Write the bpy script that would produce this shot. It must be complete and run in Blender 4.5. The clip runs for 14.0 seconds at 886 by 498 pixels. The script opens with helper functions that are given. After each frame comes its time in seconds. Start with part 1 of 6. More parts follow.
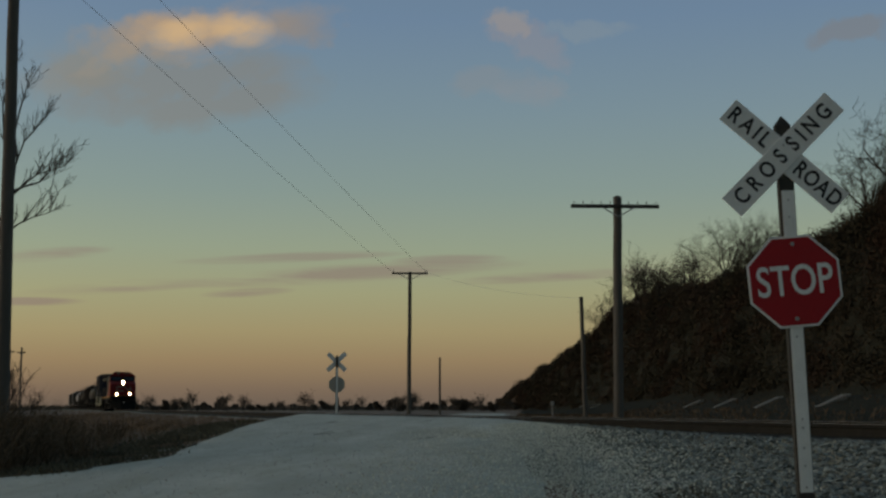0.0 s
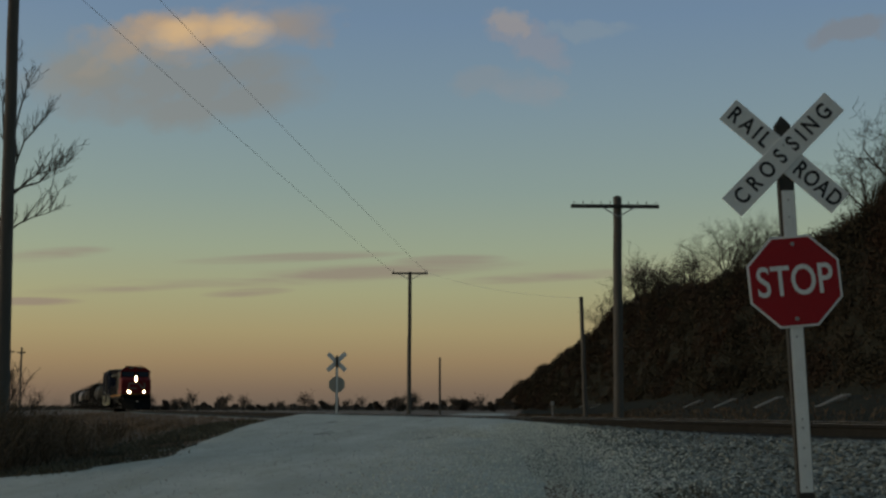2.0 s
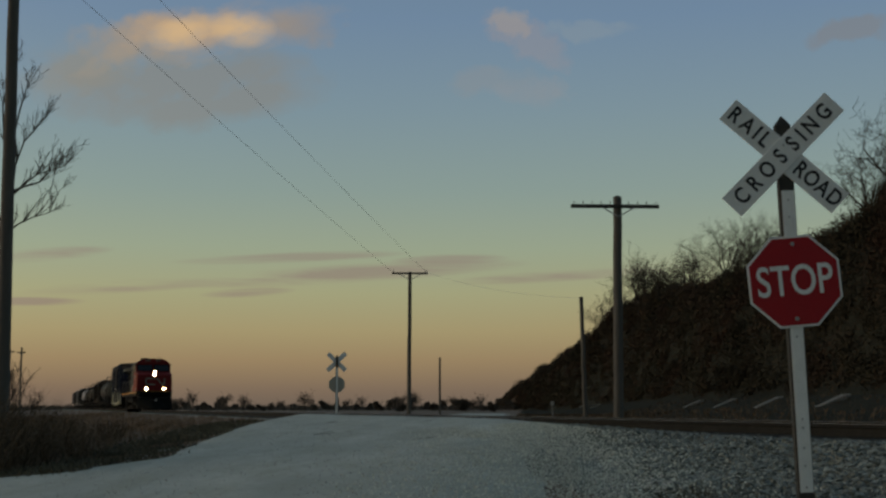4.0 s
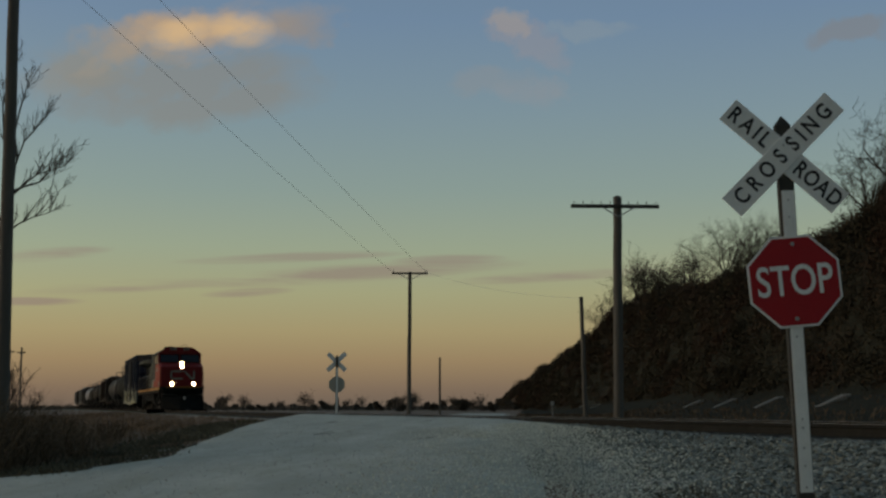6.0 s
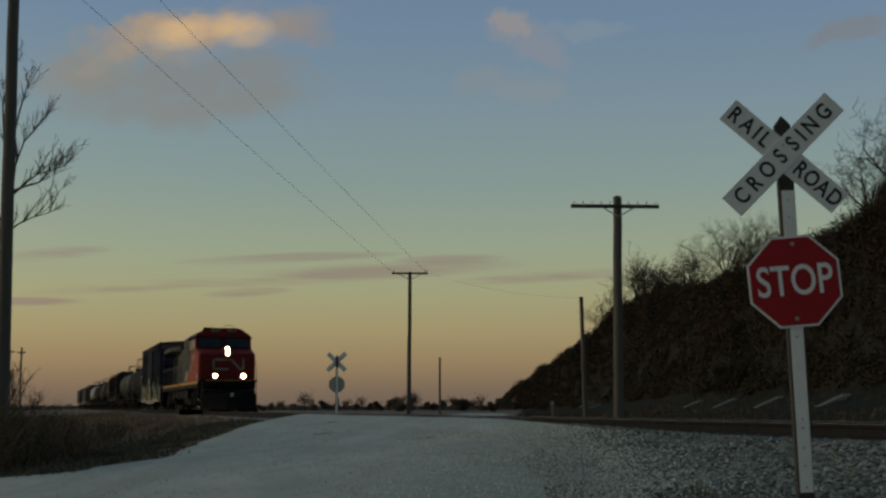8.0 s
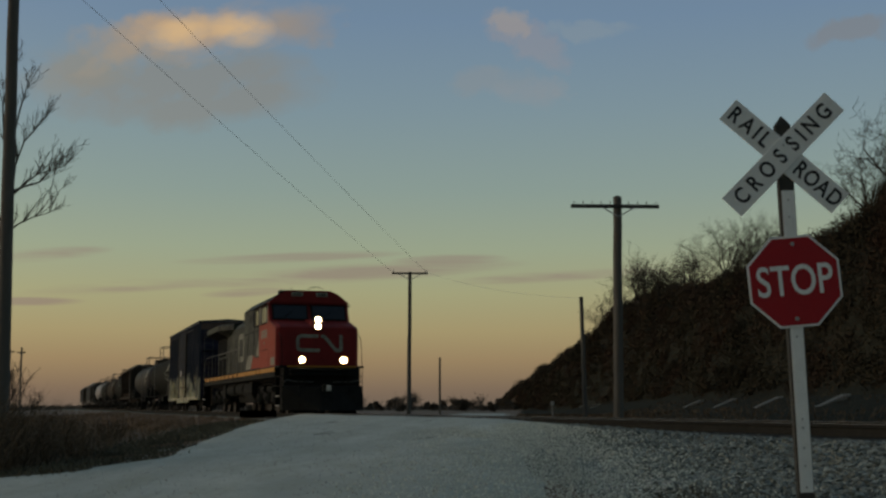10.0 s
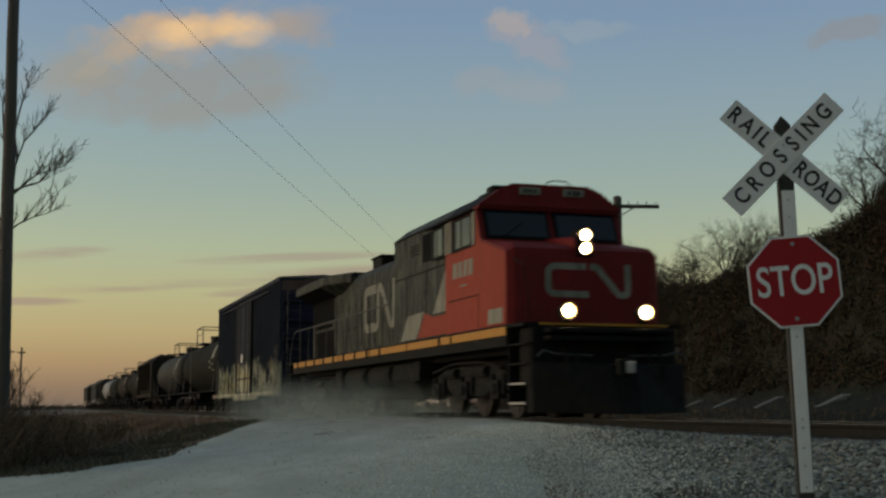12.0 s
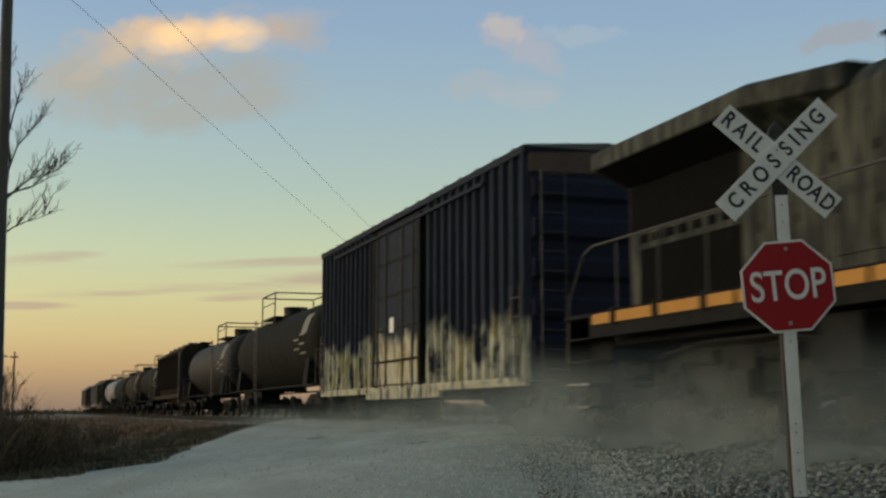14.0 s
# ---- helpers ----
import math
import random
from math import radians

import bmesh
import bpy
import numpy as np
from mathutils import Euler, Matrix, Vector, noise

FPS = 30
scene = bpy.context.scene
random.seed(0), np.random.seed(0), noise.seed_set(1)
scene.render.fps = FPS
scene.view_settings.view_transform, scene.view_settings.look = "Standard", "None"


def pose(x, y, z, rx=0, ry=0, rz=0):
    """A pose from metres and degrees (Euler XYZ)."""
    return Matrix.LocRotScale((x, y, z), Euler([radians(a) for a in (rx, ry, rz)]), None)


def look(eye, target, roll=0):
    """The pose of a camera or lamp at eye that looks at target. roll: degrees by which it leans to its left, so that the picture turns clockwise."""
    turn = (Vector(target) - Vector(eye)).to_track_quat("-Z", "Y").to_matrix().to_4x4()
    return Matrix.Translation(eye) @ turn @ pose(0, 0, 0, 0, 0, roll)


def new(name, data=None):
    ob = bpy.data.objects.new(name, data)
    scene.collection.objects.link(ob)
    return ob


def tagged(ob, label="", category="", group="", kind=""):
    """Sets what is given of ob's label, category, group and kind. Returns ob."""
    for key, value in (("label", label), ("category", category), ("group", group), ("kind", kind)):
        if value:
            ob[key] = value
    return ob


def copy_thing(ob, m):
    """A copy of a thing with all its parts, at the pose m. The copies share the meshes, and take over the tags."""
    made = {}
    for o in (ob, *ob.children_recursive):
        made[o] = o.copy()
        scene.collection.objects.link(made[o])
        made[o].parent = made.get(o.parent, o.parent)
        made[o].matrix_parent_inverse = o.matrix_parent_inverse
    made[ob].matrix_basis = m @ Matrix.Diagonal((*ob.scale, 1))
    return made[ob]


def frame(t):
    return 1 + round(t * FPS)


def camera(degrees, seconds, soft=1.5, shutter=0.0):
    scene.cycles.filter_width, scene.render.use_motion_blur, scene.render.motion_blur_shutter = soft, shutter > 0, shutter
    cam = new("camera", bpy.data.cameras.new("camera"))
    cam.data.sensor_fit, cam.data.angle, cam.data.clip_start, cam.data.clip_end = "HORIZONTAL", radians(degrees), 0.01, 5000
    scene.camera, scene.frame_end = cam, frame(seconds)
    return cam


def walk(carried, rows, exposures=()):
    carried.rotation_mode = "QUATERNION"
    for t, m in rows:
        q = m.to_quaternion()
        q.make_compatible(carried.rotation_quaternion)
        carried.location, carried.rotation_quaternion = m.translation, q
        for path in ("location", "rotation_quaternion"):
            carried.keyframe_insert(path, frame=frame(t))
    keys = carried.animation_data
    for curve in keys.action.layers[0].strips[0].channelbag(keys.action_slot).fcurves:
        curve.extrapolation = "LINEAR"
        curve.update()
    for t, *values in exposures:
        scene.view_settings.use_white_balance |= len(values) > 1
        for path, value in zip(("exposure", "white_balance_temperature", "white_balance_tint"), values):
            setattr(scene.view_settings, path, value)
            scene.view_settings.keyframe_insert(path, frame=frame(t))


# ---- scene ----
# ---------------------------------------------------------------- camera
cam = camera(38.6, 14.0, soft=2.5, shutter=0.45)
EYE = 0.182                      # height over the rail heads, which lie at z = 0


def eye(rx=0.0, rz=0.0):
    return pose(0, 0, EYE, 97.17 + rx, 0, rz)


walk(cam, [(0.0, eye()), (6.0, eye()), (12.4, eye()), (13.0, eye(0.077, -0.05)), (13.5, eye(0.128, -0.10)),
           (13.8, eye(0.17, -0.18)), (14.0, eye(0.205, -0.28))],
     exposures=[(0.0, 0.03, 6750, 9), (2.0, 0.08, 6750, 9), (6.0, 0.11, 6780, 9), (8.0, 0.07, 6800, 9), (10.4, 0.13, 6870, 9), (11.0, 0.21, 6900, 9), (12.0, 0.45, 7050, 10),
                (12.5, 0.60, 7120, 10), (13.0, 0.64, 7150, 10), (14.0, 0.90, 7200, 10)])

# ---------------------------------------------------------------- light: clear dusk, the sun just gone down to the left
SUN_AZ = radians(274)            # compass angle from +y, clockwise
sun_way = Vector((math.sin(SUN_AZ), math.cos(SUN_AZ), 0.07)).normalized()


def make_world():
    w = bpy.data.worlds.new("dusk_sky")
    scene.world = w
    w.use_nodes = True
    nt = w.node_tree
    nt.nodes.clear()
    N, L = nt.nodes.new, nt.links.new

    def math_(op, a, b=None, clamp=False):
        n = N("ShaderNodeMath")
        n.operation, n.use_clamp = op, clamp
        for i, v in enumerate((a, b)):
            if v is None:
                continue
            if hasattr(v, "is_linked"):
                L(v, n.inputs[i])
            else:
                n.inputs[i].default_value = v
        return n.outputs[0]

    def mix(f, a, b, how="MIX"):
        n = N("ShaderNodeMix")
        n.data_type, n.blend_type = "RGBA", how
        for k, v in ((0, f), (6, a), (7, b)):
            if hasattr(v, "is_linked"):
                L(v, n.inputs[k])
            else:
                n.inputs[k].default_value = v if k == 0 else (*v, 1)
        return n.outputs[2]

    tc = N("ShaderNodeTexCoord").outputs["Generated"]
    sep = N("ShaderNodeSeparateXYZ")
    L(tc, sep.inputs[0])
    x, y, z = sep.outputs
    ramp = N("ShaderNodeValToRGB")
    L(math_("MULTIPLY", z, 2.0), ramp.inputs[0])
    stops = [(0.0, (0.128, 0.108, 0.090)), (0.03, (0.165, 0.132, 0.103)), (0.075, (0.243, 0.188, 0.120)),
             (0.12, (0.285, 0.248, 0.146)), (0.18, (0.283, 0.296, 0.184)), (0.25, (0.245, 0.304, 0.232)),
             (0.34, (0.195, 0.272, 0.268)), (0.46, (0.158, 0.238, 0.298)), (0.60, (0.122, 0.200, 0.315)),
             (0.8, (0.10, 0.165, 0.25)), (1.0, (0.09, 0.15, 0.215))]
    el = ramp.color_ramp.elements
    while len(el) < len(stops):
        el.new(0.5)
    for e, (p, c) in zip(el, stops):
        e.position, e.color = p, (*c, 1)
    sky = ramp.outputs[0]
    # picture-plane style directions for the clouds: px = x / y, pz = z / y (ahead only)
    yy = math_("MAXIMUM", y, 0.05)
    px, pz = math_("DIVIDE", x, yy), math_("DIVIDE", z, yy)
    comb = N("ShaderNodeCombineXYZ")
    L(px, comb.inputs[0]), L(pz, comb.inputs[1])
    px0, pz0 = px, pz
    # bend the coordinates, so that cloud edges are uneven
    bend = N("ShaderNodeTexNoise")
    bend.inputs["Scale"].default_value, bend.inputs["Detail"].default_value, bend.inputs["Roughness"].default_value = 22.0, 5.0, 0.6
    L(comb.outputs[0], bend.inputs[0])
    bs = N("ShaderNodeSeparateColor")
    L(bend.outputs[1], bs.inputs[0])
    px = math_("ADD", px, math_("MULTIPLY", math_("SUBTRACT", bs.outputs[0], 0.5), 0.075))
    pz = math_("ADD", pz, math_("MULTIPLY", math_("SUBTRACT", bs.outputs[1], 0.5), 0.038))

    def noise_(scale, sx=1.0, sy=1.0, detail=6.0, off=0.0, dist=0.0):
        m = N("ShaderNodeMapping")
        L(comb.outputs[0], m.inputs[0])
        m.inputs["Scale"].default_value, m.inputs["Location"].default_value = (sx, sy, 1), (off, off * 0.7, off)
        n = N("ShaderNodeTexNoise")
        n.inputs["Scale"].default_value, n.inputs["Detail"].default_value = scale, detail
        n.inputs["Roughness"].default_value, n.inputs["Distortion"].default_value = 0.55, dist
        L(m.outputs[0], n.inputs[0])
        return n.outputs[0]

    def puff(cx, cz, rx, rz, tilt=0.0, straight=False):
        """A soft ellipse of sky: 1 in the middle, 0 at its rim."""
        dx, dz = math_("SUBTRACT", px0 if straight else px, cx), math_("SUBTRACT", pz0 if straight else pz, cz)
        c, s = math.cos(tilt), math.sin(tilt)
        a = math_("ADD", math_("MULTIPLY", dx, c / rx), math_("MULTIPLY", dz, s / rx))
        b = math_("ADD", math_("MULTIPLY", dx, -s / rz), math_("MULTIPLY", dz, c / rz))
        r = math_("ADD", math_("MULTIPLY", a, a), math_("MULTIPLY", b, b))
        return math_("SUBTRACT", 1.0, r, True)

    def cloud(sky, mask, colour, amount):
        return mix(math_("MULTIPLY", mask, amount, True), sky, colour)

    soft = noise_(9, 1, 1.6, 7, 3.1, 0.4)
    fine = noise_(26, 1, 1.5, 6, 7.7, 0.3)
    rag = math_("ADD", math_("MULTIPLY", soft, 1.5), math_("MULTIPLY", fine, 0.7))      # about 1.1 on the mean
    torn = math_("MULTIPLY", math_("SUBTRACT", rag, 0.72, True), 1.9, True)
    ragged = lambda m: math_("MULTIPLY", math_("MULTIPLY", m, 1.9), torn, True)
    # grey veil under the bright cloud, the cloud itself, its two gold hearts
    for cx, cz, rx, rz, tilt, colour, amount in (
            (-0.215, 0.262, 0.130, 0.045, 0.0, (0.185, 0.195, 0.200), 0.80), (-0.285, 0.280, 0.085, 0.028, 0.25, (0.215, 0.205, 0.185), 0.60),
            (-0.196, 0.303, 0.112, 0.026, 0.12, (0.335, 0.250, 0.185), 0.80), (-0.118, 0.307, 0.042, 0.018, -0.1, (0.235, 0.205, 0.195), 0.70),
            (-0.200, 0.306, 0.062, 0.018, 0.10, (0.42, 0.29, 0.185), 0.70), (-0.262, 0.284, 0.050, 0.010, 0.35, (0.29, 0.24, 0.195), 0.45),
            (0.052, 0.312, 0.018, 0.013, 0.0, (0.36, 0.29, 0.23), 0.55), (0.068, 0.297, 0.045, 0.020, -0.5, (0.22, 0.22, 0.265), 0.55),
            (0.119, 0.307, 0.040, 0.009, 0.0, (0.20, 0.25, 0.30), 0.45), (0.076, 0.253, 0.035, 0.014, 0.1, (0.22, 0.235, 0.27), 0.5),
            (0.034, 0.260, 0.040, 0.014, 0.1, (0.205, 0.225, 0.255), 0.45), (0.334, 0.305, 0.045, 0.014, 0.15, (0.16, 0.18, 0.22), 0.8)):
        sky = cloud(sky, ragged(puff(cx, cz, rx, rz, tilt)), colour, amount)
    for cx, cz, rx, rz, tilt, amount in ((-0.217, 0.3015, 0.026, 0.015, 0.10, 0.85), (-0.162, 0.306, 0.028, 0.017, 0.0, 0.85), (-0.190, 0.309, 0.040, 0.012, 0.05, 0.45)):
        heart = puff(cx, cz, rx, rz, tilt, True)
        sky = cloud(sky, math_("MULTIPLY", heart, math_("ADD", math_("MULTIPLY", torn, 0.55), 0.45)), (0.66, 0.43, 0.205), amount)
    # thin mauve bars low over the horizon
    bars = noise_(11, 0.6, 9.0, 5, 1.3, 0.25)
    thin = lambda m: math_("MULTIPLY", math_("MULTIPLY", m, math_("SUBTRACT", math_("MULTIPLY", bars, 3.4), 1.15, True)), 1.5, True)
    for cx, cz, rx, rz, tilt, amount in ((-0.075, 0.106, 0.15, 0.008, 0.06, 0.75), (-0.12, 0.119, 0.10, 0.0045, 0.04, 0.6),
                                         (0.005, 0.117, 0.050, 0.005, 0.03, 0.6), (-0.32, 0.121, 0.06, 0.006, 0.08, 0.7),
                                         (-0.33, 0.084, 0.05, 0.004, 0.0, 0.8), (-0.155, 0.091, 0.04, 0.004, 0.05, 0.7),
                                         (0.09, 0.104, 0.09, 0.005, 0.06, 0.7), (-0.25, 0.096, 0.09, 0.006, 0.06, 0.6)):
        sky = cloud(sky, thin(puff(cx, cz, rx, rz, tilt, True)), (0.205, 0.165, 0.155), amount)
    # the afterglow round the point where the sun went down
    vm = N("ShaderNodeVectorMath")
    vm.operation = "DOT_PRODUCT"
    L(tc, vm.inputs[0])
    vm.inputs[1].default_value = sun_way
    glow = math_("POWER", math_("MAXIMUM", vm.outputs["Value"], 0.0), 5.0)
    # the sky away from the sunset is dimmer
    sky = mix(1.0, sky, mix(math_("MULTIPLY", math_("ADD", y, 0.9), 0.85, True), (0.52, 0.54, 0.51), (1, 1, 1)), "MULTIPLY")
    sky = mix(1.0, sky, mix(glow, (0, 0, 0), (0.64, 0.465, 0.30)), "ADD")
    # below the horizon: dull earth
    sky = mix(math_("MULTIPLY", math_("SUBTRACT", -0.004, z), 200.0, True), sky, (0.06, 0.05, 0.045))
    nish = N("ShaderNodeTexSky")
    nish.sky_type, nish.sun_disc = "NISHITA", False
    nish.sun_elevation, nish.sun_rotation = radians(1.0), SUN_AZ
    b1, b2, out = N("ShaderNodeBackground"), N("ShaderNodeBackground"), N("ShaderNodeOutputWorld")
    L(sky, b1.inputs[0])
    L(nish.outputs[0], b2.inputs[0])
    b1.inputs[1].default_value, b2.inputs[1].default_value = 0.95, 0.05
    add = N("ShaderNodeAddShader")
    L(b1.outputs[0], add.inputs[0]), L(b2.outputs[0], add.inputs[1])
    L(add.outputs[0], out.inputs[0])


make_world()
sun = new("sun", bpy.data.lights.new("sun", "SUN"))
sun.data.energy, sun.data.angle, sun.data.color = 0.62, radians(18), (1.0, 0.87, 0.70)
sun.matrix_world = look(sun_way * 100, (0, 0, 0))

# ---------------------------------------------------------------- materials
MATS = {}


def mat(name, colour, rough=0.8, metal=0.0, vary=0.25, scale=3.0, bump=0.0, bump_scale=40.0, dirt=None, dirt_amount=0.0,
        island=0.0, stretch=(1, 1, 1), emit=None, strength=0.0, spec=0.5):
    """A surface with grain at two scales, optional dirt patches, and a fine relief."""
    if name in MATS:
        return MATS[name]
    m = bpy.data.materials.new(name)
    m.use_nodes = True
    nt = m.node_tree
    N, L = nt.nodes.new, nt.links.new
    b = nt.nodes["Principled BSDF"]
    b.inputs["Roughness"].default_value, b.inputs["Metallic"].default_value = rough, metal
    b.inputs["Specular IOR Level"].default_value = spec
    tc = N("ShaderNodeTexCoord")
    mp = N("ShaderNodeMapping")
    mp.inputs["Scale"].default_value = stretch
    L(tc.outputs["Object"], mp.inputs[0])

    def noise_(s, detail=5.0, rough_=0.6):
        n = N("ShaderNodeTexNoise")
        n.inputs["Scale"].default_value, n.inputs["Detail"].default_value, n.inputs["Roughness"].default_value = s, detail, rough_
        L(mp.outputs[0], n.inputs[0])
        return n.outputs[0]

    def mixc(f, a, c, how="MIX"):
        n = N("ShaderNodeMix")
        n.data_type, n.blend_type = "RGBA", how
        for k, v in ((0, f), (6, a), (7, c)):
            if hasattr(v, "is_linked"):
                L(v, n.inputs[k])
            else:
                n.inputs[k].default_value = v if k == 0 else (*v, 1)
        return n.outputs[2]

    def rng(v, lo, hi, a=0.3, c=0.7):
        n = N("ShaderNodeMapRange")
        L(v, n.inputs[0])
        for i, q in enumerate((a, c, lo, hi)):
            n.inputs[i + 1].default_value = q
        return n.outputs[0]

    big, small = noise_(scale, 4), noise_(scale * 11, 6)
    lo, hi = tuple(c * (1 - vary) for c in colour), tuple(min(1, c * (1 + vary)) for c in colour)
    col = mixc(rng(big, 0, 1), lo, hi)
    col = mixc(rng(small, 0, 0.6), col, tuple(c * (1 - vary * 0.9) for c in colour))
    if dirt:
        col = mixc(rng(noise_(scale * 2.3, 8, 0.7), 0, dirt_amount, 0.45, 0.62), col, dirt)
    if island:
        g, oi = N("ShaderNodeNewGeometry"), N("ShaderNodeObjectInfo")
        a = N("ShaderNodeMath")
        a.operation = "FRACT"
        s = N("ShaderNodeMath")
        s.operation = "ADD"
        L(g.outputs["Random Per Island"], s.inputs[0]), L(oi.outputs["Random"], s.inputs[1])
        L(s.outputs[0], a.inputs[0])
        hs = N("ShaderNodeHueSaturation")
        L(col, hs.inputs["Color"])
        L(rng(a.outputs[0], 1 - island, 1 + island, 0, 1), hs.inputs["Value"])
        col = hs.outputs[0]
    L(col, b.inputs["Base Color"])
    L(rng(small, max(0.02, rough - 0.1), min(1, rough + 0.12)), b.inputs["Roughness"])
    if bump:
        bn = N("ShaderNodeBump")
        bn.inputs["Strength"].default_value, bn.inputs["Distance"].default_value = bump, 0.02
        L(noise_(bump_scale, 6, 0.65), bn.inputs["Height"])
        L(bn.outputs[0], b.inputs["Normal"])
    if emit:
        b.inputs["Emission Color"].default_value, b.inputs["Emission Strength"].default_value = (*emit, 1), strength
    MATS[name] = m
    return m


GRAVEL = mat("pale_gravel", (0.42, 0.452, 0.40), 0.95, vary=0.22, scale=0.7, stretch=(1.3, 0.4, 1), bump=0.6, bump_scale=34, dirt=(0.30, 0.315, 0.25), dirt_amount=0.55)
STONE = mat("ballast_stone", (0.185, 0.208, 0.190), 0.95, spec=0.2, vary=0.3, scale=6, island=0.62)
BALLAST = mat("ballast_bed", (0.19, 0.205, 0.175), 0.95, vary=0.35, scale=2.5, bump=1.0, bump_scale=18)
EARTH = mat("dry_grass_earth", (0.165, 0.118, 0.082), 0.95, vary=0.35, scale=0.4, bump=0.8, bump_scale=9, dirt=(0.085, 0.068, 0.046), dirt_amount=0.6)
GRASS = mat("dead_grass", (0.200, 0.145, 0.100), 0.9, spec=0.15, vary=0.3, scale=0.3, island=0.30)
WEED = mat("dead_weed", (0.118, 0.088, 0.058), 0.9, spec=0.12, vary=0.4, scale=0.5, island=0.5)
VERGE = mat("verge_grass", (0.088, 0.079, 0.049), 0.9, vary=0.3, scale=0.9, island=0.5)
FINES = mat("pale_gravel_chips", (0.56, 0.58, 0.50), 0.95, spec=0.2, vary=0.2, scale=5, island=0.35)
BARK = mat("grey_bark", (0.085, 0.070, 0.058), 0.95, vary=0.35, scale=4, bump=0.6, bump_scale=30)
TWIG = mat("twig_bark", (0.045, 0.039, 0.031), 0.95, spec=0.1, vary=0.3, scale=2, island=0.25)
LEAF = mat("withered_leaf", (0.067, 0.057, 0.036), 0.95, spec=0.02, vary=0.5, scale=0.05, island=0.25, dirt=(0.080, 0.047, 0.031), dirt_amount=0.8)
# lightened: the haze of the distance is put into this colour
FARLEAF = mat("far_thicket", (0.085, 0.074, 0.058), 0.95, spec=0.1, vary=0.3, scale=0.1, island=0.35)
POLE = mat("weathered_pole", (0.105, 0.098, 0.085), 0.9, vary=0.3, scale=2, bump=0.7, bump_scale=14, stretch=(3, 3, 0.25))
TARRED = mat("tarred_timber", (0.042, 0.042, 0.036), 0.85, vary=0.35, scale=3, bump=0.6, bump_scale=20, stretch=(2, 2, 0.4))
PORCELAIN = mat("brown_porcelain", (0.07, 0.05, 0.045), 0.3, vary=0.1, scale=8)
WIRE = mat("dull_wire", (0.42, 0.43, 0.44), 0.6, metal=0.3, vary=0.15, scale=1)
STEEL = mat("galvanised_steel", (0.33, 0.34, 0.35), 0.5, metal=0.7, vary=0.15, scale=7)
RUST = mat("rusty_rail", (0.020, 0.0205, 0.018), 0.85, spec=0.15, vary=0.35, scale=5, bump=0.4, bump_scale=60)
RAILTOP = mat("worn_rail_head", (0.30, 0.29, 0.28), 0.35, metal=0.9, vary=0.15, scale=9)
SIGN_WHITE = mat("sign_white", (0.78, 0.80, 0.78), 0.55, vary=0.07, scale=5, dirt=(0.55, 0.56, 0.53), dirt_amount=0.25)
SIGN_BLACK = mat("sign_black", (0.016, 0.016, 0.018), 0.6, vary=0.1, scale=5)
SIGN_RED = mat("sign_red", (0.35, 0.012, 0.019), 0.5, spec=0.25, vary=0.07, scale=4, dirt=(0.27, 0.015, 0.022), dirt_amount=0.3)
SIGN_BACK = mat("sign_back_aluminium", (0.46, 0.44, 0.38), 0.55, metal=0.25, vary=0.12, scale=4)
LITTER = mat("dark_leaf_litter", (0.030, 0.031, 0.022), 0.95, spec=0.05, vary=0.4, scale=0.4, bump=0.8, bump_scale=7, dirt=(0.024, 0.021, 0.014), dirt_amount=0.6)
PEBBLE = mat("pale_pebble", (0.46, 0.46, 0.44), 0.95, vary=0.15, scale=6, island=0.3)
CONCRETE = mat("pale_concrete", (0.33, 0.33, 0.305), 0.9, vary=0.2, scale=1.4, bump=0.3)
# ---------------------------------------------------------------- mesh tools


